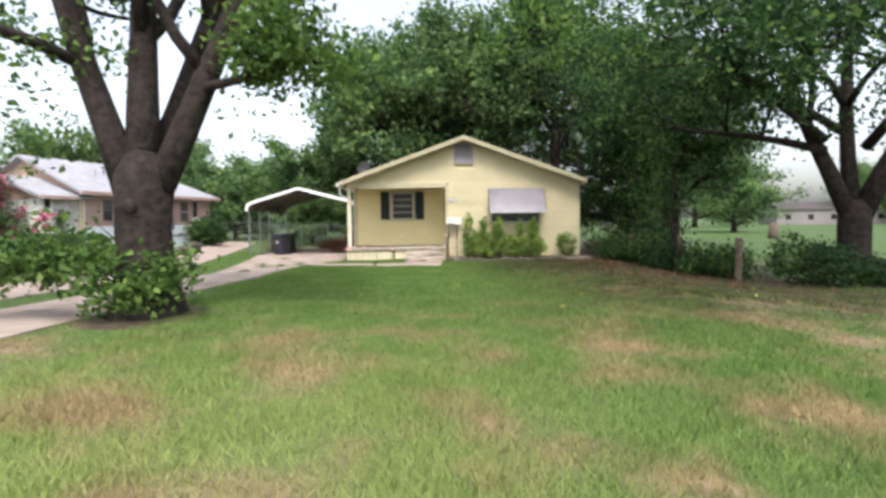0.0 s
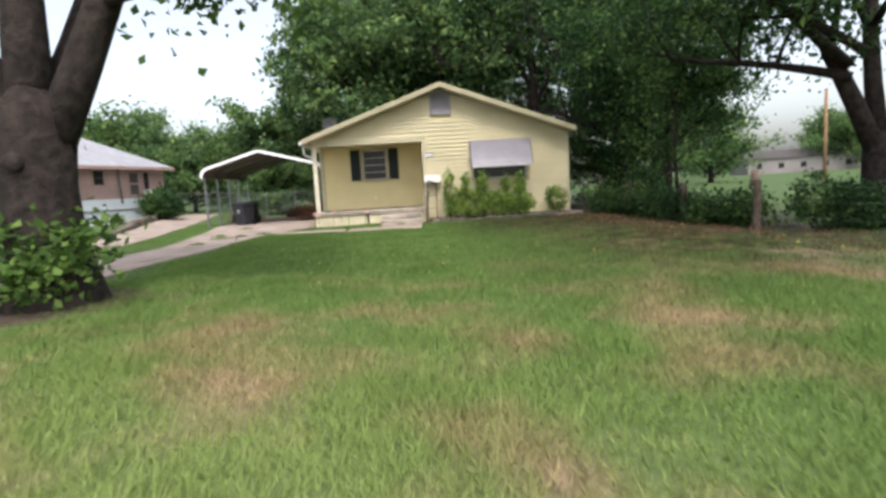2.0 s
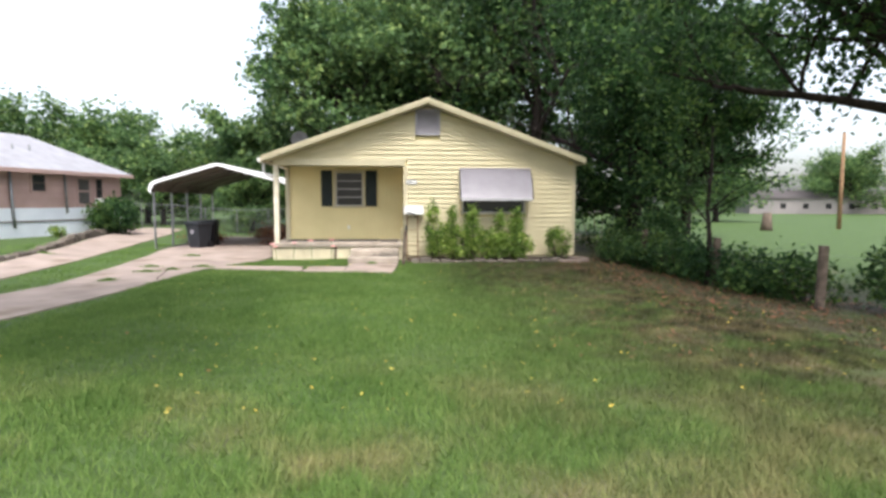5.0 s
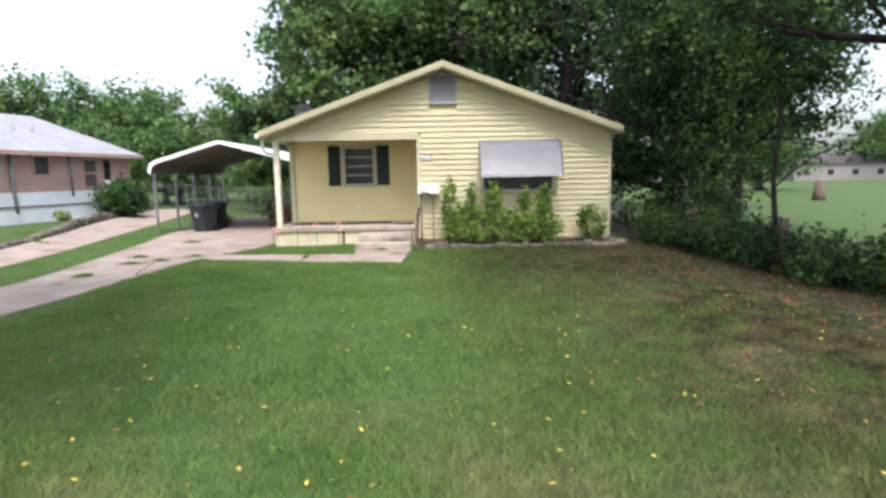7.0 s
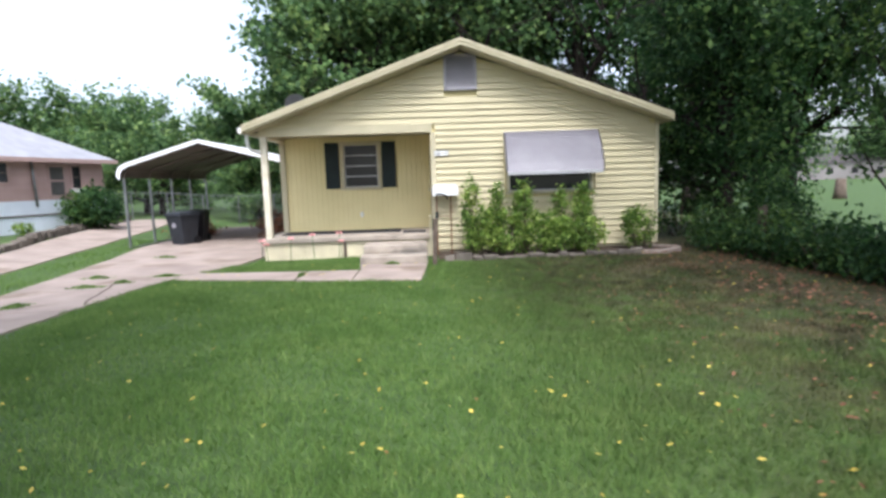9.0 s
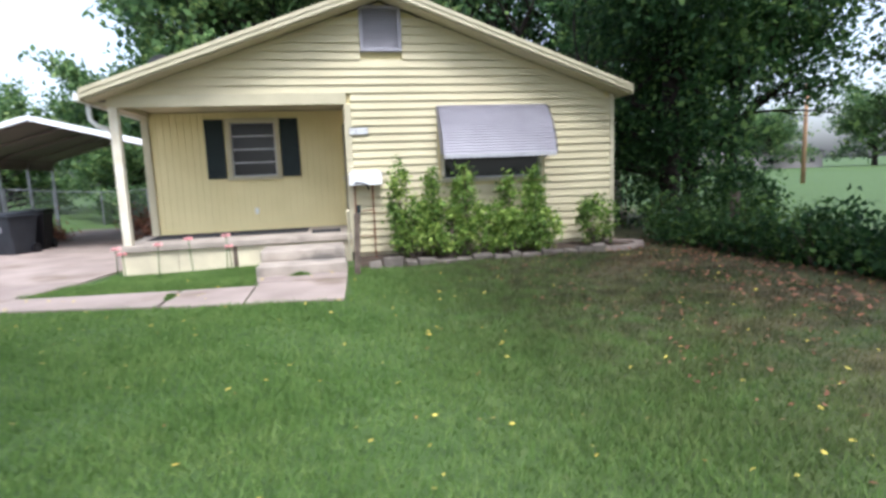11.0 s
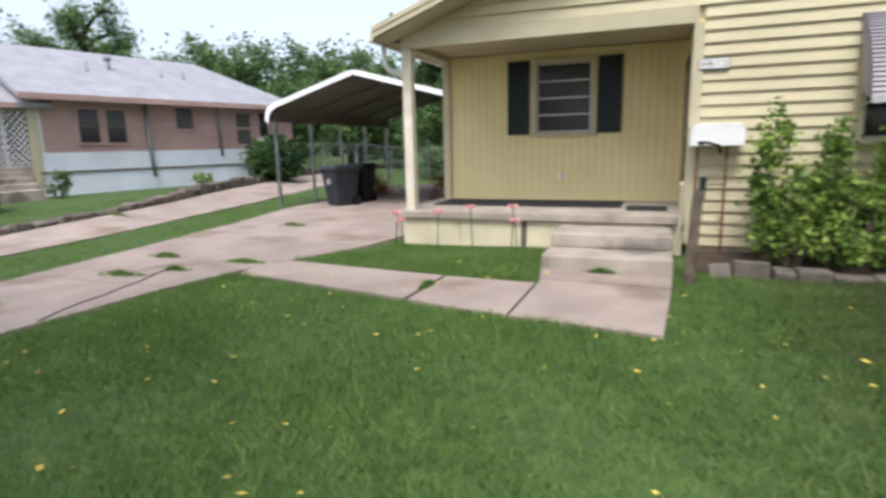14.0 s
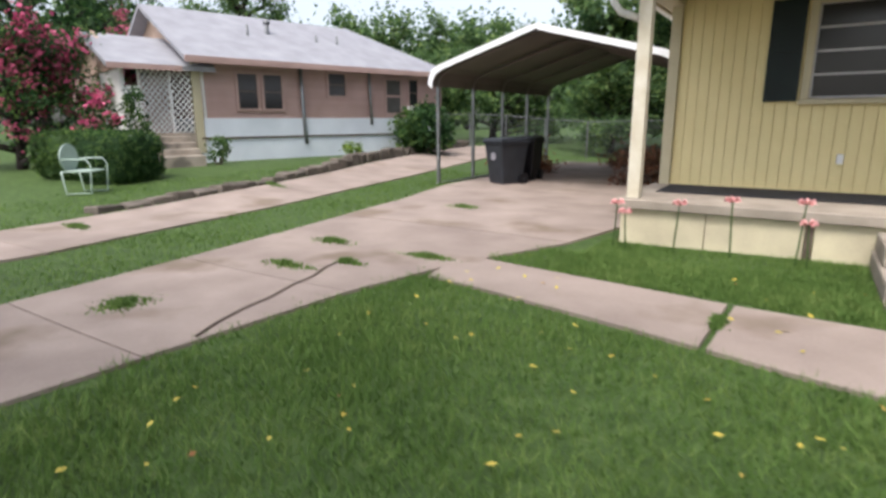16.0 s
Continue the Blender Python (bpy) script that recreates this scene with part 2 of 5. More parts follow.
# foliage ------------------------------------------------------------------
def leaves(name, centres, spread, per, size, material, parent, seed, slim=0.62, droop=0.3, flat=0.8, **kw):
    """Sprays of small folded leaves round the centres."""
    rng = np.random.default_rng(seed)
    c = np.repeat(np.asarray(centres, float), per, axis=0)
    n = len(c)
    sp = np.repeat(rng.uniform(0.6, 1.25, len(centres)), per)[:, None] * spread
    off = rng.normal(0, 0.5, (n, 3)) * sp
    off[:, 2] *= flat
    c = c + off
    d = rng.normal(0, 1, (n, 3)) + np.repeat(rng.normal(0, 1, (len(centres), 3)), per, axis=0) * 0.8
    d[:, 2] -= droop
    d /= np.linalg.norm(d, axis=1)[:, None]
    u = np.cross(d, rng.normal(0, 1, (n, 3)) + np.array([0, 0, 1.5]))
    u /= np.linalg.norm(u, axis=1)[:, None] + 1e-9
    w = np.cross(d, u)
    s = size * rng.uniform(0.6, 1.3, n)[:, None]
    a = c - d * s * 0.5
    b = c + u * s * slim * 0.5 + w * s * 0.12
    e = c + d * s * 0.5 - w * s * 0.1
    f = c - u * s * slim * 0.5 + w * s * 0.12
    v = np.stack([a, b, e, f], 1).reshape(-1, 3)
    return soup(name, v, np.arange(4 * n).reshape(-1, 4), material, parent, **kw)


def branch_out(rng, p, d, length, r, depth, segs, tips, spread=0.6, up=0.15):
    """Grows one limb with its side limbs; adds tubes to segs and twig ends to tips."""
    pts, radii = [p.copy()], [r]
    n = 5
    for i in range(n):
        d = (d + Vector((rng.uniform(-1, 1), rng.uniform(-1, 1), rng.uniform(-1, 1) + up)) * (0.07 if depth > 1 else 0.16)).normalized()
        p = p + d * length / n
        pts.append(p.copy())
        radii.append(r * (1 - 0.6 * (i + 1) / n))
        if depth > 0 and i >= 1:
            for _ in range(2 if depth > 1 else 1):
                side = Vector((rng.uniform(-1, 1), rng.uniform(-1, 1), rng.uniform(-0.5, 0.8)))
                branch_out(rng, p.copy(), (d * (1 - spread) + side * spread).normalized(), length * rng.uniform(0.45, 0.7), radii[-1] * 0.6, depth - 1, segs, tips, spread, up)
        if depth <= 1 and i >= 1:
            tips.append(tuple(p))
    segs.append((pts, radii, depth))


def tree(name, x, y, limbs, trunk, label, leafm, seed, depth=2, per=18, spray=0.55, leaf=0.13, spread=0.6, up=0.15, blossom=None, droop=0.3, extra=(), z=None, barkm=None, keep=None):
    """trunk: points and radii; limbs: start, direction, length, radius."""
    rng = random.Random(seed)
    g = gz(x, y) if z is None else z
    t = thing(name, x, y, g, label, "tree")
    sh = Shape()
    sh.tube([p for p, _ in trunk], [r for _, r in trunk], 14, rough=0.07, rng=rng)
    segs, tips = [], []
    for s, d, ln, r in limbs:
        branch_out(rng, Vector(s), Vector(d).normalized(), ln, r, depth, segs, tips, spread, up)
    br, big = Shape(), []
    for pts, radii, dep in segs:
        if dep == depth:
            big.append(Shape().tube(pts, radii, 10, rough=0.05, rng=rng))
        else:
            br.tube(pts, radii, 5, rng=rng)
    part("trunk", sh, barkm or BARK, t, smooth=True)
    for s in big:
        part("limb", s, barkm or BARK, t, smooth=True)
    part("twigwork", br, barkm or BARK, t, smooth=True, kind="stuff")
    tips += list(extra)
    if keep:
        tips = [q for q in tips if keep(q[0] + x, q[1] + y, q[2] + g)]
    leaves("crown", tips, spray, per, leaf, leafm, t, seed, droop=droop)
    if blossom:
        top = [q for q in tips if rng.random() < 0.42]
        leaves("blossom", top, spray * 0.6, 34, 0.12, blossom, t, seed + 5, slim=0.9)
    return t


def shrub(name, x, y, rx, ry, h, label, leafm, seed, n=60, per=20, leaf=0.07, spray=0.16, z=None, category="shrub", stems=6, base=0.05, pointy=0.0, group=""):
    rng = np.random.default_rng(seed)
    g = gz(x, y) if z is None else z
    t = thing(name, x, y, g, label, category, group)
    d = rng.normal(0, 1, (n, 3))
    d /= np.linalg.norm(d, axis=1)[:, None]
    d *= rng.uniform(0.35, 1.0, n)[:, None] ** 0.5
    zz = base + (d[:, 2] * 0.5 + 0.5) * (h - base)
    k = 1 - pointy * zz / h
    c = np.stack([d[:, 0] * rx * k, d[:, 1] * ry * k, zz], 1)
    leaves("foliage", c, spray, per, leaf, leafm, t, seed, droop=0.0)
    for i in range(stems):
        q = c[i]
        part("stem", Shape().tube([(q[0] * 0.2, q[1] * 0.2, -0.03), (q[0] * 0.6, q[1] * 0.6, q[2] * 0.5), tuple(q)], [0.02, 0.014, 0.005], 5), WOOD, t)
    return t


# ground -------------------------------------------------------------------
def lawn_mat(name, blades):
    m = bpy.data.materials.new(name)
    m.use_nodes = True
    n, l = m.node_tree.nodes, m.node_tree.links
    p = n["Principled BSDF"]
    g = n.new("ShaderNodeNewGeometry")

    def noise_at(s, d=4.0):
        t = n.new("ShaderNodeTexNoise")
        t.inputs["Scale"].default_value = s
        t.inputs["Detail"].default_value = d
        l.new(g.outputs["Position"], t.inputs["Vector"])
        return t.outputs["Fac"]

    def ramp(src, *stops):
        r = n.new("ShaderNodeValToRGB")
        e = r.color_ramp.elements
        while len(e) < len(stops):
            e.new(0.5)
        for q, (pos, col) in zip(e, stops):
            q.position, q.color = pos, (*col, 1)
        l.new(src, r.inputs[0])
        return r.outputs[0]

    def mix(f, a, b):
        x = n.new("ShaderNodeMixRGB")
        l.new(f, x.inputs[0])
        l.new(a, x.inputs[1])
        l.new(b, x.inputs[2])
        return x.outputs[0]

    k = 1.0
    if blades:
        fac = n.new("ShaderNodeMath")
        fac.operation = "MULTIPLY_ADD"
        fac.inputs[1].default_value = 0.28
        l.new(g.outputs["Random Per Island"], fac.inputs[0])
        half = n.new("ShaderNodeMath")
        half.operation = "MULTIPLY"
        half.inputs[1].default_value = 0.8
        clump = n.new("ShaderNodeMath")
        clump.operation = "MULTIPLY_ADD"
        clump.inputs[1].default_value = 0.55
        l.new(noise_at(6.0, 3.0), clump.inputs[0])
        wide = n.new("ShaderNodeMath")
        wide.operation = "MULTIPLY"
        wide.inputs[1].default_value = 0.5
        l.new(noise_at(1.1), wide.inputs[0])
        l.new(wide.outputs[0], clump.inputs[2])
        l.new(clump.outputs[0], half.inputs[0])
        l.new(half.outputs[0], fac.inputs[2])
        green = ramp(fac.outputs[0], (0.22, (0.054, 0.104, 0.026)), (0.55, (0.116, 0.202, 0.047)), (0.85, (0.245, 0.315, 0.10)))
        dry = ramp(fac.outputs[0], (0.3, (0.17, 0.135, 0.062)), (0.8, (0.45, 0.35, 0.19)))
    else:
        green = ramp(noise_at(7.0, 8.0), (0.3, (0.040, 0.070, 0.021)), (0.6, (0.070, 0.115, 0.032)), (0.75, (0.10, 0.135, 0.045)))
        dry = ramp(noise_at(9.0, 8.0), (0.3, (0.10, 0.072, 0.045)), (0.7, (0.28, 0.205, 0.13)))
    patch = ramp(noise_at(0.75, 7.0), (0.46, (0, 0, 0)), (0.64, (1, 1, 1)))
    xyz = n.new("ShaderNodeSeparateXYZ")
    l.new(g.outputs["Position"], xyz.inputs[0])

    def span(axis, a, b):
        r = n.new("ShaderNodeMapRange")
        r.interpolation_type = "SMOOTHSTEP"
        r.inputs["From Min"].default_value, r.inputs["From Max"].default_value = a, b
        l.new(xyz.outputs[axis], r.inputs["Value"])
        return r.outputs["Result"]

    def calc(op, a, b):
        q = n.new("ShaderNodeMath")
        q.operation = op
        l.new(a, q.inputs[0])
        l.new(b, q.inputs[1])
        return q.outputs[0]

    # worn towards the street and towards the trees of the fence line
    patch = calc("MULTIPLY", patch, calc("MAXIMUM", span("Y", 9.5, 4.0), calc("MULTIPLY", span("X", 2.0, 4.5), span("X", 14.0, 10.0))))
    # thin brownish grass at right, with the trees' shade put into its colour
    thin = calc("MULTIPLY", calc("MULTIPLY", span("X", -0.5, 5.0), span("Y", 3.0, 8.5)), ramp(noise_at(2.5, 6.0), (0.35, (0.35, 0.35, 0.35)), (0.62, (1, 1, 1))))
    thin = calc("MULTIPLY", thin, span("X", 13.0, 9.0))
    # lawn before the flower bed: dry leafy soil plus painted shade
    bed_side_shade = calc("MULTIPLY", calc("MULTIPLY", span("X", -0.2, 2.5), span("Y", 9.0, 15.0)), calc("MULTIPLY", span("X", 13.0, 9.0), ramp(noise_at(3.5, 6.0), (0.35, (0.3, 0.3, 0.3)), (0.6, (0.9, 0.9, 0.9)))))
    thin = calc("MAXIMUM", thin, bed_side_shade)
    # bare soil tone, deepened to carry the shade under the trees
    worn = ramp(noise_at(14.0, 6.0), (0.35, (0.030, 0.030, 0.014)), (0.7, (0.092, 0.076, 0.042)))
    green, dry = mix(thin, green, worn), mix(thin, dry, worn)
    # yellower grass at the front left, its sunlit brightness painted in too
    sunlit_yellowing = n.new("ShaderNodeMixRGB")
    sunlit_yellowing.inputs[2].default_value = (0.31, 0.37, 0.12, 1) if blades else (0.125, 0.145, 0.055, 1)
    half_way = n.new("ShaderNodeMath")
    half_way.operation = "MULTIPLY"
    half_way.inputs[1].default_value = 0.75
    l.new(calc("MULTIPLY", span("Y", 7.0, 0.0), span("X", 3.5, -2.0)), half_way.inputs[0])
    l.new(half_way.outputs[0], sunlit_yellowing.inputs[0])
    l.new(green, sunlit_yellowing.inputs[1])
    green = sunlit_yellowing.outputs[0]
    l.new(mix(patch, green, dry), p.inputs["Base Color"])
    p.inputs["Roughness"].default_value = 0.7
    p.inputs["Specular IOR Level"].default_value = 0.2
    if blades:
        tr = n.new("ShaderNodeBsdfTranslucent")
        l.new(mix(patch, green, dry), tr.inputs["Color"])
        ms = n.new("ShaderNodeMixShader")
        ms.inputs[0].default_value = 0.3
        l.new(p.outputs[0], ms.inputs[1])
        l.new(tr.outputs[0], ms.inputs[2])
        l.new(ms.outputs[0], n["Material Output"].inputs["Surface"])
    else:
        b = n.new("ShaderNodeBump")
        b.inputs["Strength"].default_value = 0.6
        b.inputs["Distance"].default_value = 0.03
        l.new(noise_at(30.0, 6.0), b.inputs["Height"])
        l.new(b.outputs[0], p.inputs["Normal"])
    return m


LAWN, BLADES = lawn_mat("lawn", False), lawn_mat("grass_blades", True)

gx = np.concatenate([[-900, -400, -200, -120, -80, -55, -40], np.arange(-30, 30.1, 0.5), [40, 55, 80, 120, 200, 400, 900]])
gy = np.concatenate([[-600, -250, -100, -50, -30, -18], np.arange(-12, 45.1, 0.5), [55, 70, 90, 120, 170, 250, 500, 1200]])
xx, yy = np.meshgrid(gx, gy)
gv = np.stack([xx.ravel(), yy.ravel(), ground_z(xx, yy).ravel()], 1)
nx = len(gx)
idx = np.arange((len(gy) - 1) * nx).reshape(-1, nx)[:, :-1].ravel()
soup("ground", gv, np.stack([idx, idx + 1, idx + nx + 1, idx + nx], 1), LAWN, kind="structure", label="green lawn with dry straw-coloured patches", category="ground").data.shade_smooth()


def curve_at(pts, y):
    return float(np.interp(y, [q[1] for q in pts], [q[0] for q in pts]))


DRIVE_R = [(-6.2, -8), (-6.0, 5), (-5.75, 9.5), (-5.30, 12.5), (-5.15, 14.0), (-5.10, 15.6), (-4.80, 17.3), (-4.30, 18.6), (-3.9, 20.0), (-3.85, 31)]
DRIVE_L = [(-8.8, -8), (-8.5, 5), (-7.7, 10), (-6.95, 14), (-7.35, 17.3), (-8.0, 21), (-8.7, 24), (-8.8, 31)]
NDRIVE_R = [(-9.8, -8), (-9.6, 5), (-8.7, 12), (-8.55, 15.3), (-9.3, 19), (-9.8, 22), (-10.5, 26), (-12.0, 34)]
NDRIVE_L = [(-12.6, -8), (-12.2, 5), (-11.1, 12), (-10.5, 15.5), (-10.7, 19), (-11.4, 22), (-12.4, 26), (-14.2, 34)]


def slab(poly, lift=0.02, depth=0.08, steps=3):
    """A concrete slab over a four-cornered outline, following the ground."""
    a, b, c, d = [Vector((*q, 0)) for q in poly]
    top = []
    for j in range(steps + 1):
        for i in range(steps + 1):
            u, v = i / steps, j / steps
            q = (a * (1 - u) + b * u) * (1 - v) + (d * (1 - u) + c * u) * v
            top.append((q.x, q.y, gz(q.x, q.y) + lift))
    n = steps + 1
    s = Shape()
    fs = [(j * n + i, j * n + i + 1, (j + 1) * n + i + 1, (j + 1) * n + i) for j in range(steps) for i in range(steps)]
    s.add(top, fs)
    ring = [i for i in range(n)] + [j * n + n - 1 for j in range(1, n)] + [(n - 1) * n + i for i in range(n - 2, -1, -1)] + [j * n for j in range(n - 2, 0, -1)]
    rim = [top[i] for i in ring] + [(top[i][0], top[i][1], top[i][2] - depth) for i in ring]
    m = len(ring)
    s.add(rim, [(k, k + m, (k + 1) % m + m, (k + 1) % m) for k in range(m)])
    return s


def drive(name, left, right, cuts, label, mid=True):
    t = thing(name, 0, 0, 0, label, "driveway", kind="structure")
    r = random.Random(3)
    for y0, y1 in zip(cuts, cuts[1:]):
        l0, l1, r0, r1 = curve_at(left, y0), curve_at(left, y1), curve_at(right, y0), curve_at(right, y1)
        g = 0.006
        m0, m1 = (l0 + r0) / 2 + r.uniform(-0.15, 0.15), (l1 + r1) / 2 + r.uniform(-0.15, 0.15)
        if mid:
            part("slab", slab([(l0, y0 + g), (m0 - g, y0 + g), (m1 - g, y1 - g), (l1, y1 - g)], 0.022 + r.uniform(0, 0.010)), CONCRETE, t)
            part("slab", slab([(m0 + g, y0 + g), (r0, y0 + g), (r1, y1 - g), (m1 + g, y1 - g)], 0.022 + r.uniform(0, 0.010)), CONCRETE, t)
        else:
            part("slab", slab([(l0, y0 + g), (r0, y0 + g), (r1, y1 - g), (l1, y1 - g)], 0.022 + r.uniform(0, 0.010)), CONCRETE, t)


drive("driveway", DRIVE_L, DRIVE_R, [-8, -4, 0, 3, 5.5, 8, 10.5, 12.6, 14.6, 16.2, 17.5, 19, 20.5, 23, 26, 31], "cracked pinkish concrete driveway with grass in its joints", mid=False)
drive("driveway_neighbour", NDRIVE_L, NDRIVE_R, [-8, -3, 2, 6, 9.5, 12.5, 15.5, 18, 20.5, 23, 26, 30, 34], "pale concrete driveway beside the pink house", mid=False)
walk_t = thing("footpath", 0, 0, 0, "pale concrete footpath slabs from the driveway to the porch steps", "path", kind="structure")
for poly in ([(-4.72, 16.95), (-2.43, 16.51), (-2.38, 17.47), (-4.85, 17.80)], [(-2.38, 16.50), (-1.38, 16.30), (-1.35, 17.42), (-2.33, 17.46)], [(-1.35, 16.29), (-0.14, 16.08), (-0.05, 17.5), (-1.32, 17.6)], [(-1.34, 17.63), (-0.05, 17.53), (-0.03, 18.095), (-1.42, 18.095)]):
    part("slab", slab(poly, 0.032, 0.10), CONCRETE, walk_t)


# the yellow house ---------------------------------------------------------
XL, XR, XP, BACK, WALLY = -3.70, 5.33, 0.15, 31.0, 21.25
PEAK_X, PEAK_Z, EAVE_Z = 0.84, 4.72, 3.02
SLOPE_L = (PEAK_Z - EAVE_Z) / (PEAK_X + 3.94)
SLOPE_R = (PEAK_Z - EAVE_Z) / (5.50 - PEAK_X)
house = thing("yellow_house", 0, FACE, 0, "small pale yellow house with lap siding, gable front and recessed porch", "house")
house.location = (0, 0, 0)


def roof_under(x):
    return PEAK_Z - 0.17 - (SLOPE_L * (PEAK_X - x) if x < PEAK_X else SLOPE_R * (x - PEAK_X))


CORE = mat("wall_core", (0.55, 0.47, 0.25), (0.45, 0.38, 0.20), 0.8)
w = Shape()
# right front wall with its window opening, a little behind the boards
w.box(XP, FACE + 0.03, 0.12, 1.84, FACE + 0.18, 2.86)
w.box(3.84, FACE + 0.03, 0.12, XR, FACE + 0.18, 2.86)
w.box(1.84, FACE + 0.03, 0.12, 3.84, FACE + 0.18, 1.36)
w.box(1.84, FACE + 0.03, 2.60, 3.84, FACE + 0.18, 2.86)
w.box(XL, WALLY + 0.03, 0.0, -2.16, WALLY + 0.15, 3.0)
w.box(-1.19, WALLY + 0.03, 0.0, XP + 0.1, WALLY + 0.15, 3.0)
w.box(-2.16, WALLY + 0.03, 0.0, -1.19, WALLY + 0.15, 1.6)
w.box(-2.16, WALLY + 0.03, 2.72, -1.19, WALLY + 0.15, 3.0)
w.box(XR - 0.15, FACE + 0.18, 0.1, XR, BACK, 3.0)
w.box(XL, WALLY + 0.15, 0.1, XL + 0.15, BACK, 3.0)
w.box(XL + 0.15, BACK - 0.15, 0.1, XR - 0.15, BACK, 3.0)
w.box(XP, FACE + 0.18, 0.1, XP + 0.12, FACE + 0.45, 2.86)
w.box(XP, FACE + 1.42, 0.1, XP + 0.12, WALLY + 0.02, 2.86)
w.box(XP, FACE + 0.45, 2.55, XP + 0.12, FACE + 1.42, 2.86)
part("wall", w, YELLOW_WALL, house)
gab = Shape()
gab.prism([(XL, 2.86), (XR, 2.86), (XR, roof_under(XR)), (PEAK_X, roof_under(PEAK_X)), (XL, roof_under(XL))], FACE + 0.03, FACE + 0.15)
part("gable_wall", gab, CORE, house)
part("gable_wall", Shape().prism([(XL, 3.0), (XR, 3.0), (XR, roof_under(XR)), (PEAK_X, roof_under(PEAK_X)), (XL, roof_under(XL))], BACK - 0.15, BACK), CORE, house)
fnd = Shape().box(XP + 0.02, FACE + 0.06, -0.3, XR - 0.02, FACE + 0.2, 0.14).box(XR - 0.2, FACE + 0.2, -0.5, XR - 0.04, BACK, 0.12).box(XL + 0.02, WALLY + 0.2, -0.3, XL + 0.2, BACK, 0.12)
part("foundation", fnd, BLOCK, house)
part("floor", Shape().box(XP + 0.13, FACE + 0.2, 0.35, XR - 0.16, BACK - 0.16, 0.45).box(XL + 0.16, WALLY + 0.16, 0.35, XP + 0.13, BACK - 0.16, 0.45), WOOD, house)
part("porch_ceiling", Shape().box(XL + 0.02, FACE + 0.16, 2.90, XP, WALLY + 0.02, 2.94), TRIM, house)

roof = Shape()
for s in (-1, 1):
    xe = -3.94 if s < 0 else 5.50
    roof.add([(PEAK_X, 19.08, PEAK_Z), (xe, 19.08, EAVE_Z), (xe, BACK + 0.4, EAVE_Z), (PEAK_X, BACK + 0.4, PEAK_Z), (PEAK_X, 19.08, PEAK_Z - 0.1), (xe, 19.08, EAVE_Z - 0.1), (xe, BACK + 0.4, EAVE_Z - 0.1), (PEAK_X, BACK + 0.4, PEAK_Z - 0.1)],
             [(0, 1, 2, 3), (4, 7, 6, 5), (0, 4, 5, 1), (1, 5, 6, 2), (2, 6, 7, 3)])
part("roof", roof, ROOF, house, "dark weathered shingle roof")
soff = Shape()
for s in (-1, 1):
    xe = -3.90 if s < 0 else 5.46
    ez = EAVE_Z - 0.115
    pz = PEAK_Z - 0.115
    soff.add([(PEAK_X, 19.1, pz), (xe, 19.1, ez), (xe, FACE - 0.01, ez), (PEAK_X, FACE - 0.01, pz), (PEAK_X, 19.1, pz - 0.03), (xe, 19.1, ez - 0.03), (xe, FACE - 0.01, ez - 0.03), (PEAK_X, FACE - 0.01, pz - 0.03)],
             [(0, 1, 2, 3), (4, 7, 6, 5), (0, 4, 5, 1), (1, 5, 6, 2), (2, 6, 7, 3)])
soff.box(-3.90, FACE, EAVE_Z - 0.16, XL - 0.005, BACK + 0.3, EAVE_Z - 0.13)
soff.box(XR + 0.005, FACE, EAVE_Z - 0.16, 5.46, BACK + 0.3, EAVE_Z - 0.13)
part("soffit", soff, TRIM, house)
for s in (-1, 1):
    xe = -3.94 if s < 0 else 5.50
    for y0, y1, dz0, dz1 in ((19.045, 19.075, 0.0, -0.125), (19.03, 19.044, 0.02, -0.045)):
        rake = Shape().add([(PEAK_X, y0, PEAK_Z + dz0), (xe, y0, EAVE_Z + dz0), (xe, y0, EAVE_Z + dz1), (PEAK_X, y0, PEAK_Z + dz1), (PEAK_X, y1, PEAK_Z + dz0), (xe, y1, EAVE_Z + dz0), (xe, y1, EAVE_Z + dz1), (PEAK_X, y1, PEAK_Z + dz1)],
                 [(0, 3, 2, 1), (4, 5, 6, 7), (0, 1, 5, 4), (3, 7, 6, 2), (1, 2, 6, 5)])
        part("bargeboard", rake, TRIM, house)
for x0 in (-3.97, 5.505):
    part("fascia", Shape().box(x0, 19.08, EAVE_Z - 0.16, x0 + 0.025, BACK + 0.4, EAVE_Z - 0.005), TRIM, house)
beam = Shape().box(XL - 0.02, FACE - 0.02, 2.80, XP + 0.02, FACE + 0.14, 3.0)
beam.box(XL - 0.02, FACE + 0.14, 2.80, XL + 0.12, WALLY, 3.0)
part("porch_beam", beam, TRIM, house, bevel=0.006)
POST = mat("cream_white_post_paint", (0.70, 0.66, 0.56), (0.56, 0.50, 0.38), 0.6, 5, 0.2, 50)
col = Shape().box(XL - 0.01, FACE - 0.01, 0.5, XL + 0.13, FACE + 0.13, 2.80)
part("porch_post", col, POST, house, "square porch post in flaking white paint", bevel=0.008)
for b in ((XP - 0.03, FACE - 0.022, 0.15, XP + 0.09, FACE + 0.03, 2.80), (XR - 0.06, FACE - 0.022, 0.12, XR + 0.02, FACE + 0.03, 2.95), (XL - 0.03, WALLY - 0.06, 0.5, XL + 0.10, WALLY + 0.03, 2.80)):
    part("corner_board", Shape().box(*b), TRIM, house, bevel=0.004)

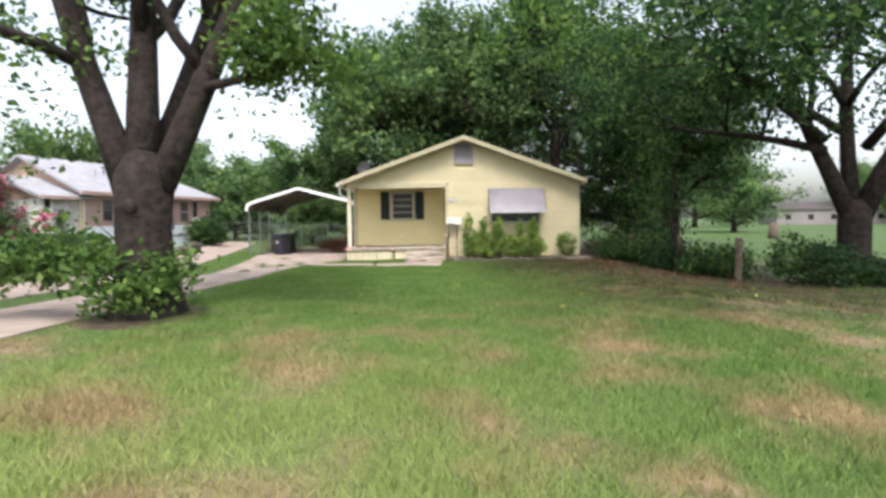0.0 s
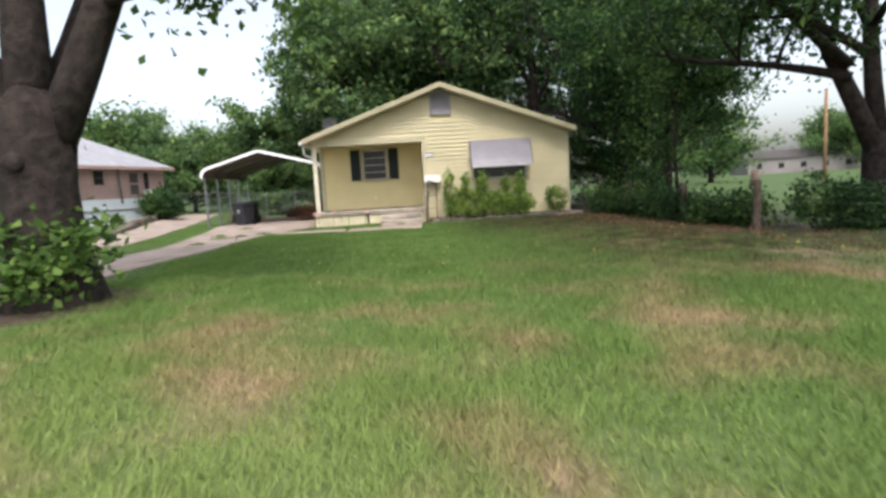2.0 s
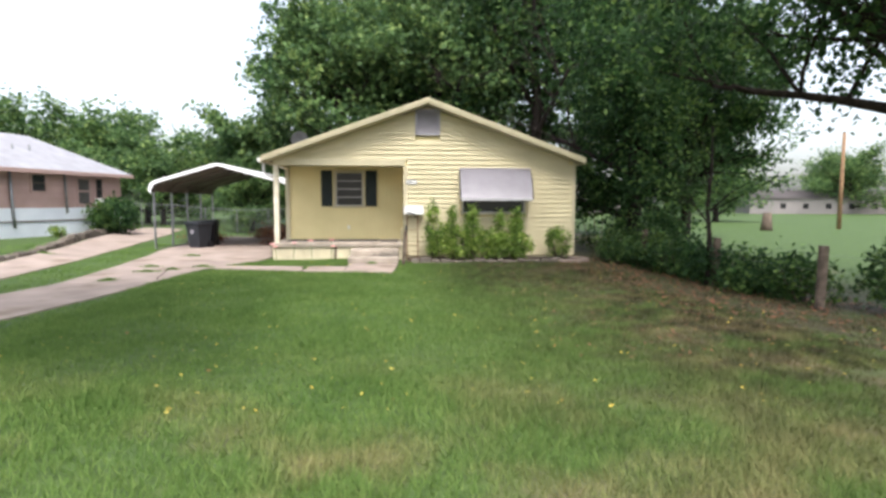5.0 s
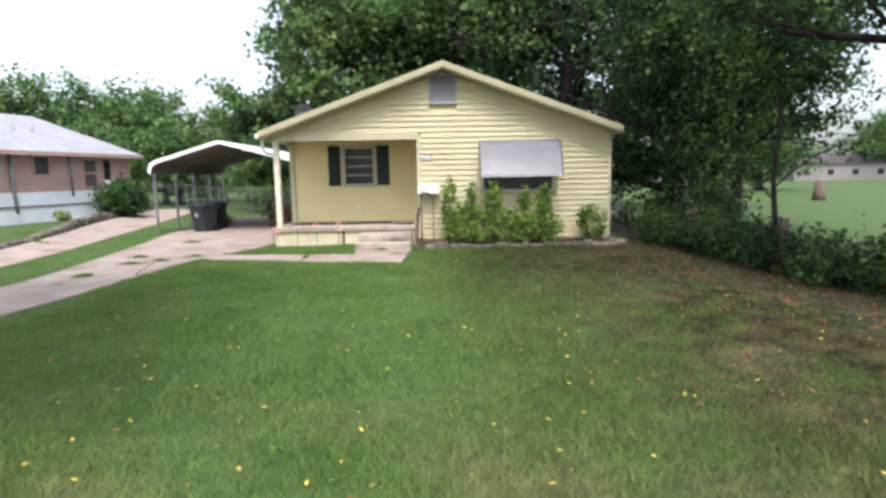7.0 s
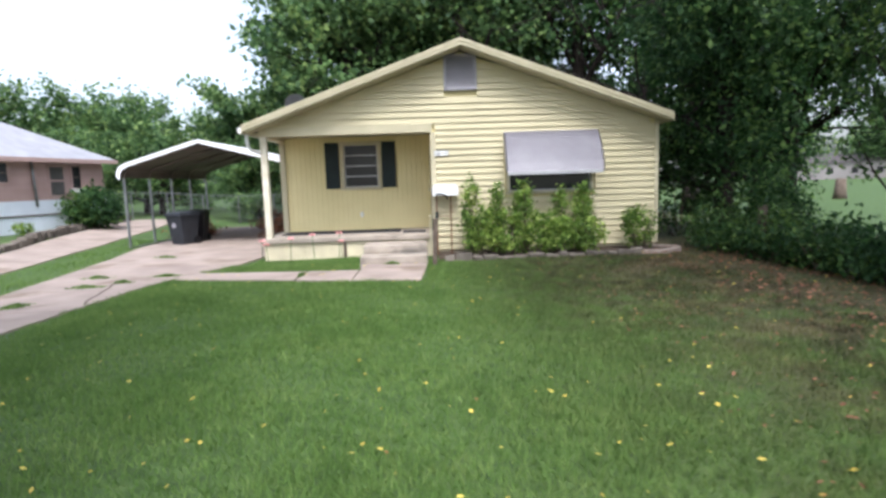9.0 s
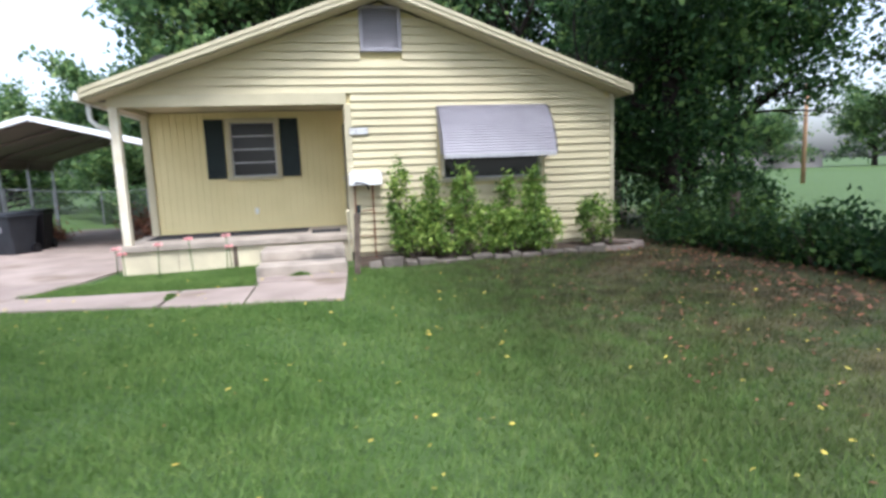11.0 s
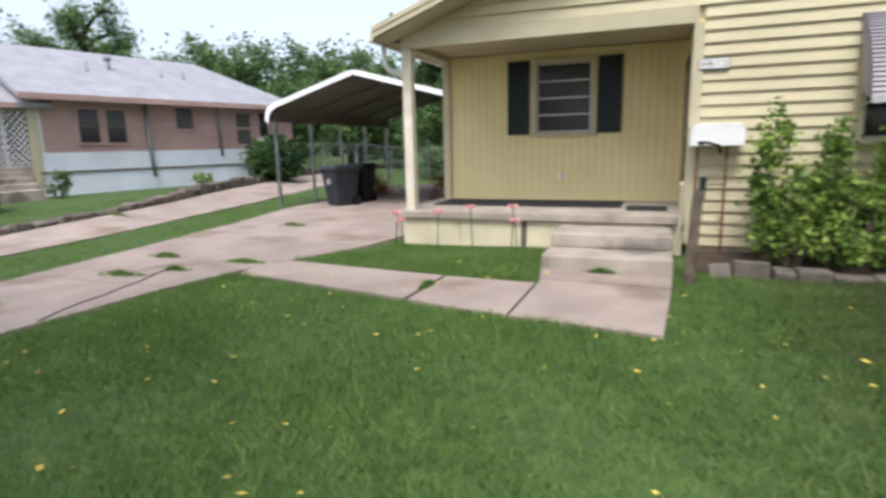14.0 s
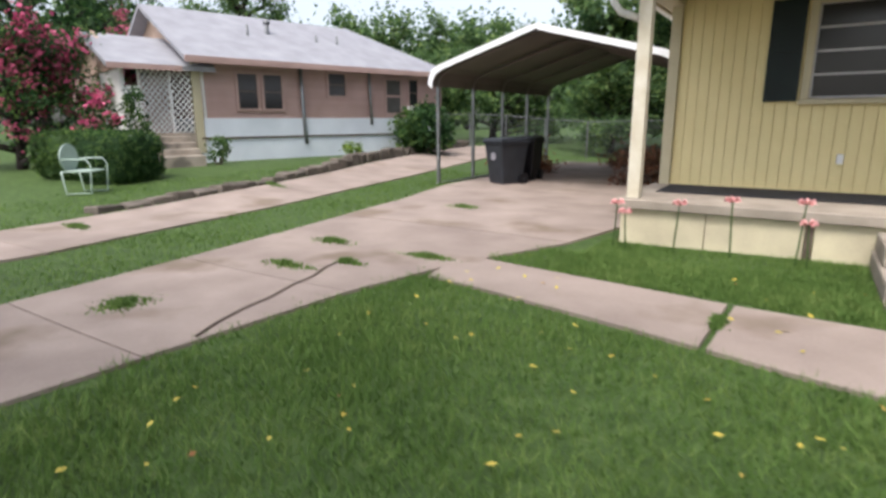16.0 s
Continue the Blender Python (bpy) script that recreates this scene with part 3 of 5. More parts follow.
# porch slab and steps
porch = thing("porch_slab", -1.7, 20.3, 0, "worn concrete porch slab on painted block walls", "porch", kind="structure")
porch.location = (0, 0, 0)
part("slab", Shape().box(XL - 0.12, FACE - 0.12, 0.39, XP - 0.02, WALLY + 0.02, 0.50), STEP, porch, bevel=0.015)
bx = [XL - 0.05, -2.85, -1.95, -1.88, XP - 0.04]
for i in range(4):
    part("block", Shape().box(bx[i] + 0.004, FACE - 0.06 - 0.02 * (i == 2), -0.15, bx[i + 1] - 0.004, FACE + 0.1, 0.385), (WOOD if i == 2 else BLOCK), porch, bevel=0.006)
part("block", Shape().box(XL - 0.04, FACE + 0.105, -0.15, XL + 0.1, WALLY, 0.385), BLOCK, porch)
steps = thing("porch_steps", -0.7, 18.9, 0, "two broad worn concrete steps up to the porch", "steps", kind="structure")
steps.location = (0, 0, 0)
part("step", Shape().box(-1.42, 18.10, -0.1, -0.02, FACE - 0.125, 0.19), STEP, steps, bevel=0.02)
part("step", Shape().box(-1.40, 18.62, 0.19, -0.03, FACE - 0.125, 0.36), STEP, steps, bevel=0.02)
rug = thing("porch_runner", -1.9, 20.5, 0.5, "long dark grey outdoor carpet on the porch slab", "rug")
part("runner", Shape().box(-1.65, -0.30, 0.0, 1.22, 0.62, 0.012), MATBLACK, rug, bevel=0.003)
dm = thing("doormat", -0.33, 20.1, 0.5, "small black doormat on the porch slab before the door", "doormat")
part("doormat_pad", Shape().box(-0.27, -0.20, 0.0, 0.27, 0.36, 0.012), MATBLACK, dm, bevel=0.003)


def window(name, x0, x1, z0, z1, y, label, bars, frame_w=0.09, framem=TRIM, facing=None):
    t = thing(name, (x0 + x1) / 2, y, z0, label, "window", kind="structure")
    t.location = (0, 0, 0)
    f = Shape()
    f.box(x0 - frame_w, y - 0.045, z0 - 0.02, x0, y + 0.06, z1 + frame_w)
    f.box(x1, y - 0.045, z0 - 0.02, x1 + frame_w, y + 0.06, z1 + frame_w)
    f.box(x0, y - 0.045, z1, x1, y + 0.06, z1 + frame_w)
    part("window_frame", f, framem, t, bevel=0.004)
    part("window_sill", Shape().box(x0 - frame_w - 0.02, y - 0.08, z0 - 0.08, x1 + frame_w + 0.02, y + 0.06, z0 - 0.022), framem, t, bevel=0.005)
    n = bars + 1
    for i in range(n):
        a, b = z0 + (z1 - z0) * i / n, z0 + (z1 - z0) * (i + 1) / n
        part("pane", Shape().box(x0 + 0.02, y + 0.03, a + 0.012, x1 - 0.02, y + 0.036, b - 0.012), glass, t)
    s = Shape()
    for i in range(n + 1):
        zc = z0 + (z1 - z0) * i / n
        s.box(x0, y + 0.015, zc - 0.013, x1, y + 0.05, zc + 0.013)
    s.box(x0, y + 0.015, z0, x0 + 0.022, y + 0.05, z1).box(x1 - 0.022, y + 0.015, z0, x1, y + 0.05, z1)
    part("sash", s, ALU, t)
    part("blind", Shape().box(x0, y + 0.10, z0, x1, y + 0.11, z1), CURTAIN, t)
    return t


CURTAIN = mat("dim_curtain", (0.10, 0.095, 0.09), (0.07, 0.066, 0.06), 0.95)
window("window_porch", -2.10, -1.24, 1.62, 2.68, WALLY, "four-light aluminium window in a cream frame on the porch", 3)
window("window_front", 1.90, 3.78, 1.42, 2.54, FACE, "wide dark window under a metal awning", 1, 0.06)
for x0 in (-2.58, -1.13):
    sh = thing("shutter", x0 + 0.18, WALLY - 0.02, 1.58, "dark green louvred window shutter", "shutter", "shutters at the porch window")
    f = Shape().box(-0.18, -0.03, 0, -0.14, 0, 1.17).box(0.14, -0.03, 0, 0.18, 0, 1.17).box(-0.14, -0.03, 0, 0.14, 0, 0.05).box(-0.14, -0.03, 1.12, 0.14, 0, 1.17).box(-0.14, -0.03, 0.57, 0.14, 0, 0.61)
    part("shutter_frame", f, DARK_GREEN, sh)
    for i in range(20):
        z = 0.065 + i * 0.0535
        if 0.53 < z < 0.60:
            continue
        part("slat", Shape().box(-0.14, -0.022, z, 0.14, -0.016, z + 0.045, Matrix.Translation((0, 0, z)) @ Matrix.Rotation(0, 4, "X") @ Matrix.Translation((0, 0, -z))), DARK_GREEN, sh)
    part("shutter_back", Shape().box(-0.14, -0.010, 0.05, 0.14, 0, 1.12), DARK_GREEN, sh)

door = thing("front_door", XP, FACE + 0.94, 0.5, "dark storm door in the side wall of the porch, closed", "door", kind="structure")
part("door_leaf", Shape().box(-0.045, -0.44, 0.02, 0.0, 0.44, 2.02), DARK_GREEN, door, bevel=0.005)
part("door_glass", Shape().box(-0.052, -0.33, 0.25, -0.047, 0.33, 1.85), glass, door)
part("door_frame", Shape().box(-0.03, -0.49, 0.0, 0.05, -0.445, 2.06).box(-0.03, 0.445, 0.0, 0.05, 0.49, 2.06).box(-0.03, -0.445, 2.025, 0.05, 0.445, 2.06), TRIM, door)
part("door_handle", Shape().tube([(-0.052, -0.36, 1.0), (-0.10, -0.36, 1.0), (-0.10, -0.27, 1.0)], 0.012, 8), ALU, door, smooth=True)

# metal awning
awn = thing("metal_awning", 2.86, FACE, 2.75, "lilac-grey ribbed metal window awning with a scalloped lower edge", "awning")
prof = []
for i in range(23):
    u = i / 22
    prof.append((-0.52 * (math.sin(u * 1.35) / math.sin(1.35)) - 0.02, -0.93 * u ** 1.25 + 0.0))
for i in range(22):
    (y0, z0), (y1, z1) = prof[i], prof[i + 1]
    k = 0.012
    s = Shape()
    s.add([(-1.06, y0, z0), (1.06, y0, z0), (1.06, y0 - k, (z0 * 0.65 + z1 * 0.35)), (-1.06, y0 - k, (z0 * 0.65 + z1 * 0.35)), (1.06, y1 - k, z0 * 0.3 + z1 * 0.7), (-1.06, y1 - k, z0 * 0.3 + z1 * 0.7), (1.06, y1, z1), (-1.06, y1, z1),
           (-1.06, y0 + 0.01, z0), (1.06, y0 + 0.01, z0), (1.06, y1 + 0.01, z1), (-1.06, y1 + 0.01, z1)],
          [(0, 3, 2, 1), (3, 5, 4, 2), (5, 7, 6, 4), (8, 9, 10, 11), (1, 9, 8, 0), (7, 11, 10, 6), (0, 8, 11, 7, 5, 3), (1, 2, 4, 6, 10, 9)])
    part("slat", s, AWN, awn)
val = Shape()
for i in range(21):
    a, b = -1.06 + i * 2.12 / 21, -1.06 + (i + 1) * 2.12 / 21
    y = prof[-1][0] - 0.012
    top, low = prof[-1][1] + 0.02, prof[-1][1] - 0.055
    val.add([(a, y, top), (b, y, top), (b, y, low + 0.02), ((a + b) / 2 + 0.03, y, low), ((a + b) / 2 - 0.03, y, low), (a, y, low + 0.02)], [(0, 5, 4, 3, 2, 1)])
    val.add([(a, y + 0.006, top), (b, y + 0.006, top), (b, y + 0.006, low + 0.02), ((a + b) / 2 + 0.03, y + 0.006, low), ((a + b) / 2 - 0.03, y + 0.006, low), (a, y + 0.006, low + 0.02)], [(0, 1, 2, 3, 4, 5)])
part("valance", val, ALU, awn)
for sx in (-1.075, 1.075):
    s = Shape()
    ring = [(sx, -0.0, 0.0)] + [(sx, y, z) for y, z in prof] + [(sx, -0.30, -0.86)]
    s.add(ring, [tuple(range(len(ring)))])
    s.add([(x + 0.012, y, z) for x, y, z in ring], [tuple(range(len(ring) - 1, -1, -1))])
    part("side_wing", s, AWN, awn)
for sx in (-1.0, 1.0):
    part("bracket", Shape().tube([(sx, -0.02, -1.0), (sx, -0.52, -0.92)], 0.01, 6), ALU, awn)

# gable vent
vent = thing("gable_vent", 0.84, FACE, 3.7, "grey slatted gable vent", "vent")
part("vent_frame", Shape().box(-0.37, -0.045, 0, -0.31, 0.02, 0.78).box(0.31, -0.045, 0, 0.37, 0.02, 0.78).box(-0.31, -0.045, 0, 0.31, 0.02, 0.05).box(-0.31, -0.045, 0.73, 0.31, 0.02, 0.78), AWN, vent, bevel=0.003)
part("backing", Shape().box(-0.31, 0.005, 0.05, 0.31, 0.012, 0.73), PLASTIC, vent)
for i in range(15):
    z = 0.06 + i * 0.045
    part("slat", Shape().add([(-0.31, -0.036, z), (0.31, -0.036, z), (0.31, -0.010, z + 0.038), (-0.31, -0.010, z + 0.038), (-0.31, -0.036, z - 0.006), (0.31, -0.036, z - 0.006), (0.31, -0.004, z + 0.034), (-0.31, -0.004, z + 0.034)], [(0, 1, 2, 3), (4, 7, 6, 5), (0, 4, 5, 1)]), AWN, vent)


# neighbour's pink house ---------------------------------------------------
nb = thing("pink_house", -18.5, 27, 0.5, "low house, dusty pink siding over a blue-white base, grey roof", "house")
nb.location = (0, 0, 0)
NX, NY0, NY1, NG, NE, NRX, NRZ = -14.9, 22.0, 29.9, 0.42, 2.88, -17.8, 4.55
FARX = 2 * NRX - NX
part("wall", Shape().box(FARX, NY0, 1.32, NX - 0.04, NY1, NE).box(FARX, 19.9, NG + 0.3, -16.9, NY0 - 0.005, 2.5), PINK_SIDING, nb)
part("base_wall", Shape().box(FARX - 0.02, NY0 - 0.01, -0.25, NX + 0.03, NY1 + 0.02, 1.32), SKIRT, nb)
part("band", Shape().box(NX + 0.035, NY0, 0.76, NX + 0.07, NY1, 0.81), WOOD, nb)
rf = Shape()


def gable_roof(rf, xe0, xe1, xr, y0, y1, ze, zr, th=0.12, hip=0.0):
    if hip:
        rf.add([(xr, y1 - hip, zr), (xe0, y1, ze), (xe1, y1, ze)], [(0, 1, 2), (2, 1, 0)])
    for xe in (xe0, xe1):
        rf.add([(xr, y0, zr), (xe, y0, ze), (xe, y1, ze), (xr, y1 - hip, zr), (xr, y0, zr - th), (xe, y0, ze - th), (xe, y1, ze - th), (xr, y1 - hip, zr - th)],
               [(0, 1, 2, 3), (4, 7, 6, 5), (0, 4, 5, 1), (1, 5, 6, 2), (2, 6, 7, 3)])


gable_roof(rf, NX + 0.45, FARX - 0.45, NRX, NY0 - 0.35, NY1 + 0.3, NE - 0.02, NRZ, hip=2.2)
gable_roof(rf, NX + 0.25, NX - 4.6, NX - 2.2, 19.5, NY0 + 0.4, 2.62, 3.55)
part("roof", rf, NB_ROOF, nb)
part("fascia", Shape().box(NX + 0.455, NY0 - 0.35, NE - 0.17, NX + 0.48, NY1 + 0.3, NE - 0.01).box(NX + 0.255, 19.5, 2.48, NX + 0.28, NY0 - 0.36, 2.61), PINK_SIDING, nb)
ge = Shape().prism([(FARX, NE), (NX, NE), (NRX, NRZ - 0.14)], NY0 - 0.01, NY0 + 0.1)
ge.prism([(NX - 4.4, 2.5), (NX + 0.1, 2.5), (NX - 2.2, 3.6)], 19.85, 19.95)
part("gable_wall", ge, TAN, nb)
part("porch_wall", Shape().box(NX - 4.3, 19.9, 0.3, NX - 0.02, 20.02, 2.5).box(NX - 0.1, 19.9, 0.3, NX, 20.4, 2.1), WHITE, nb)
part("porch_floor", Shape().box(NX - 1.9, 20.03, 0.3, NX + 0.02, NY0 - 0.02, 0.95), STEP, nb)
part("corner_post", Shape().box(NX - 0.08, NY0 - 0.12, 0.4, NX + 0.06, NY0 + 0.08, NE - 0.15), TRIM, nb)
lat = Shape()
for i in range(-16, 22):
    for s in (-1, 1):
        y0, z0 = 20.45 + i * 0.16, 0.95
        y1, z1 = y0 + s * 1.6, z0 + 1.6
        a, b = sorted(((y0, z0), (y1, z1)))
        if a[0] < 20.42:
            k = (20.42 - a[0]) / (b[0] - a[0])
            a = (20.42, a[1] + (b[1] - a[1]) * k)
        if b[0] > 22.15:
            k = (22.15 - a[0]) / (b[0] - a[0]) if b[0] > a[0] else 0
            b = (22.15, a[1] + (b[1] - a[1]) * k)
        if b[0] - a[0] < 0.05:
            continue
        x = NX - 0.02 + 0.012 * s
        d = 0.025
        lat.add([(x, a[0], a[1] - d), (x, b[0], b[1] - d), (x, b[0], b[1] + d), (x, a[0], a[1] + d)], [(0, 1, 2, 3)])
        lat.add([(x - 0.008, a[0], a[1] - d), (x - 0.008, b[0], b[1] - d), (x - 0.008, b[0], b[1] + d), (x - 0.008, a[0], a[1] + d)], [(3, 2, 1, 0)])
lat.box(NX - 0.04, 20.38, 0.9, NX, 20.44, 2.62).box(NX - 0.04, 21.28, 0.9, NX + 0.01, 21.34, 2.62).box(NX - 0.04, 22.12, 0.9, NX, 22.18, 2.62).box(NX - 0.04, 20.44, 2.54, NX, 22.12, 2.62)
part("lattice", lat, WHITE, nb, "white diagonal lattice screen")


def side_window(parent, y0, y1, z0, z1, name="window", x=NX):
    f = Shape()
    for a, b, c, d in ((y0 - 0.07, y0, z0 - 0.07, z1 + 0.07), (y1, y1 + 0.07, z0 - 0.07, z1 + 0.07), (y0, y1, z1, z1 + 0.07), (y0, y1, z0 - 0.07, z0)):
        f.box(x + 0.005, a, c, x + 0.045, b, d)
    ob = part(name, f, PINK_SIDING, parent)
    part("pane", Shape().box(x + 0.002, y0, z0, x + 0.012, y1, (z0 + z1) / 2 - 0.015), glass, ob)
    part("pane", Shape().box(x + 0.002, y0, (z0 + z1) / 2 + 0.015, x + 0.02, y1, z1), glass, ob)
    part("meeting_rail", Shape().box(x + 0.005, y0, (z0 + z1) / 2 - 0.015, x + 0.03, y1, (z0 + z1) / 2 + 0.015), WOOD, ob)


side_window(nb, 23.0, 23.5, 1.58, 2.52)
side_window(nb, 23.68, 24.18, 1.58, 2.52)
side_window(nb, 25.6, 26.15, 2.0, 2.66)
side_window(nb, 28.5, 28.85, 1.75, 2.6)
nd = part("door", Shape().box(NX + 0.005, 27.55, 1.36, NX + 0.04, 28.2, 2.66), PINK_SIDING, nb)
part("door_panel", Shape().box(NX + 0.042, 27.62, 1.5, NX + 0.05, 28.13, 2.0).box(NX + 0.042, 27.62, 2.08, NX + 0.05, 28.13, 2.56), CURTAIN, nd)
part("air_conditioner", Shape().box(NX + 0.05, 28.4, 1.42, NX + 0.35, 28.95, 1.72), WHITE, nb, bevel=0.01)
part("downpipe", Shape().tube([(NX + 0.09, 24.72, 2.85), (NX + 0.09, 24.76, 1.2), (NX + 0.09, 24.8, 0.55)], 0.05, 8), STEEL, nb, smooth=True)
part("downpipe", Shape().tube([(NX + 0.09, 26.95, 2.85), (NX + 0.09, 27.0, 1.1)], 0.04, 8), STEEL, nb, smooth=True)
part("vent_pipe", Shape().tube([(-16.5, 24.6, 3.6), (-16.5, 24.6, 4.2)], 0.06, 8).tube([(-16.5, 24.6, 4.16), (-16.5, 24.6, 4.28)], 0.1, 8), STEEL, nb, smooth=True)
for yv, hv in ((23.9, 0.4), (26.0, 0.3), (26.7, 0.35)):
    part("vent_pipe", Shape().tube([(-16.2, yv, 3.5), (-16.2, yv, 3.65 + hv)], 0.035, 6), STEEL, nb, smooth=True)
nst = thing("concrete_steps", -14.3, 21, 0.3, "weathered concrete steps to the lattice porch", "steps", kind="structure")
nst.location = (0, 0, 0)
for ob in (*nb.children, *nst.children):
    if ob.name.split(".")[0] in ("roof", "gable_wall", "porch_wall", "porch_floor", "lattice", "step", "fascia", "wall"):
        for vert in ob.data.vertices:
            if vert.co.y < NY0 - 0.36:
                vert.co.y = NY0 - 0.36 + (vert.co.y - NY0 + 0.36) * 0.72
TURN_NB = pose(-15.8, 22.27, 0.15, 0, 0, -14.2) @ Matrix.Diagonal((1, 1.11, 1, 1)) @ Matrix.Translation((-NX, -NY0, 0))
nb.matrix_world = nst.matrix_world = TURN_NB
for i in range(4):
    part("step", Shape().box(NX + 0.03, 20.45, 0.0, NX + 1.45 - i * 0.32, 21.6, 0.42 + i * 0.15), STEP, nst, bevel=0.015)


# carport ------------------------------------------------------------------
cp = thing("carport", -6.7, 27.5, 0, "metal carport with brown underside, white edge and grey steel posts", "carport")
cp.location = (0, 0, 0)
CL, CR, CA, CZ, CE = -8.85, -3.95, -6.5, 3.05, 2.36
cy = [23.3, 24.8, 26.3, 27.8, 29.3]


def carport_line(off=0.0):
    """The arched section from left post to right post."""
    pts = [(CL, CE - 0.30), (CL + 0.02, CE - 0.14), (CL + 0.10, CE), (CL + 0.26, CE + 0.08)]
    pts += [(CA - 0.12, CZ - 0.03), (CA, CZ), (CA + 0.12, CZ - 0.03)]
    pts += [(CR - 0.26, CE + 0.08), (CR - 0.10, CE), (CR - 0.02, CE - 0.14), (CR, CE - 0.30)]
    return [(x + (off if x < CA else -off if x > CA else 0), z - off) for x, z in pts]


ln_o, ln_i = carport_line(-0.05), carport_line(-0.02)
s = Shape()
n = len(ln_o)
vs = [(x, y, z) for y in (cy[0] - 0.25, cy[-1] + 0.25) for x, z in ln_o]
s.add(vs, [(i, i + 1, i + 1 + n, i + n) for i in range(n - 1)])
part("roof_sheet", s, WHITE_METAL, cp)
s = Shape()
vs = [(x, y, z) for y in (cy[0] - 0.24, cy[-1] + 0.24) for x, z in ln_i]
s.add(vs, [(i, i + n, i + 1 + n, i + 1) for i in range(n - 1)])
part("ceiling_sheet", s, CAR_UNDER, cp)
s = Shape()
lo = carport_line(0.04)
vs = [(x, cy[0] - 0.262, z) for x, z in ln_o] + [(x, cy[0] - 0.262, z) for x, z in lo] + [(x, cy[0] - 0.24, z) for x, z in ln_o] + [(x, cy[0] - 0.24, z) for x, z in lo]
s.add(vs, [(i, i + n, i + 1 + n, i + 1) for i in range(n - 1)] + [(2 * n + i, 2 * n + i + 1, 3 * n + i + 1, 3 * n + i) for i in range(n - 1)] + [(i + n, i + 3 * n, i + 1 + 3 * n, i + 1 + n) for i in range(n - 1)])
part("edge_trim", s, WHITE_METAL, cp)
for y in cy:
    part("frame_arch", Shape().tube([(x, y, z) for x, z in carport_line(0.03)], 0.032, 6), CAR_UNDER, cp, smooth=True)
    for x in (CL + 0.03, CR - 0.03):
        part("post", Shape().box(x - 0.03, y - 0.03, gz(x, y) - 0.05, x + 0.03, y + 0.03, CE - 0.28), STEEL, cp)
for x in (CL + 0.03, CR - 0.03):
    part("base_rail", Shape().box(x - 0.031, cy[0] - 0.1, gz(x, 27) + 0.0, x + 0.031, cy[-1] + 0.1, gz(x, 27) + 0.05), STEEL, cp)


# trees --------------------------------------------------------------------
tree("tree_fork", -4.95, 6.9, [
    ((-0.18, 0.0, 1.9), (-0.28, 0.05, 1.0), 5.7, 0.25),
    ((-0.02, 0.03, 2.0), (-0.02, 0.1, 1.0), 6.2, 0.28),
    ((0.14, 0.0, 1.9), (0.46, 0.05, 1.0), 5.6, 0.26),
    ((0.02, 0.35, 2.5), (0.15, 0.6, 1.0), 5.4, 0.20),
    ((1.05, 0.0, 3.72), (1.0, 0.05, 0.10), 1.5, 0.085)],
    [((0, 0, -0.15), 0.74), ((0, 0, 0.10), 0.60), ((0, 0, 0.35), 0.50), ((0, 0, 0.9), 0.44), ((-0.02, 0, 1.5), 0.43), ((0, 0, 2.0), 0.46), ((0.0, 0, 2.3), 0.43), ((0, 0, 2.55), 0.33), ((-0.02, 0, 2.75), 0.16), ((-0.02, 0, 2.85), 0.03)],
    "large dark-barked shade tree with three upright limbs", LEAF_PECAN, 11, depth=2, per=18, spray=0.55, leaf=0.15, up=0.25,
    keep=lambda x, y, z: z > 3.9 or (x < -6.2 and z > 2.5) or (x > -3.6 and z > 3.0 and y > 5.8),
    extra=[(-2.4 - 1.7 * math.sin(i * 1.7), 0.8 * math.cos(i * 2.3), 2.6 + 2.2 * ((i * 0.37) % 1)) for i in range(40)]
    + [(1.5 + 1.4 * ((i * 0.618) % 1), 0.5 * math.sin(i * 2.7), 4.3 - 1.2 * ((i * 0.43) % 1) ** 1.5) for i in range(9)]
    + [(-3.5 + 3.6 * ((i * 0.618) % 1), -0.2 + 1.4 * ((i * 0.77) % 1), 4.3 + 1.2 * ((i * 0.37) % 1)) for i in range(20)])
part("branch_scar", Shape().tube([(-0.02, -0.36, 1.80), (-0.02, -0.45, 1.82), (-0.02, -0.475, 1.82)], [0.15, 0.11, 0.05], 12), BARK, bpy.data.objects["tree_fork"], smooth=True)
for k, (dx, dy, rx, h, lo) in enumerate(((-0.95, -0.4, 0.65, 1.65, 0.5), (-0.42, -0.5, 0.38, 1.25, 0.2), (0.5, -0.3, 0.40, 1.2, 0.3), (-1.6, -0.3, 0.55, 1.45, 0.65), (0.12, -0.55, 0.26, 0.75, 0.15), (-2.2, -0.2, 0.45, 1.25, 0.7))):
    t = shrub("tree_shoots", -4.95 + dx, 6.9 + dy, rx, 0.4, h, "leafy green shoots at the foot of the forked tree", LEAF_PECAN, 40 + k, n=38, per=10, leaf=0.14, spray=0.32, category="shrub", base=lo, group="shoots at the forked tree", stems=0)
    for q in range(4):
        tip = Vector((rx * 0.6 * math.cos(q * 1.9), 0.2 * math.sin(q * 2.3), lo + (h - lo) * (0.3 + 0.2 * q)))
        foot = Vector((-dx * 0.85, -dy * 0.8, 0.15 + 0.12 * q))
        mid = (tip + foot) / 2 + Vector((0, 0, 0.25))
        part("stem", Shape().tube([foot, mid, tip], [0.02, 0.013, 0.005], 5), BARK, t)

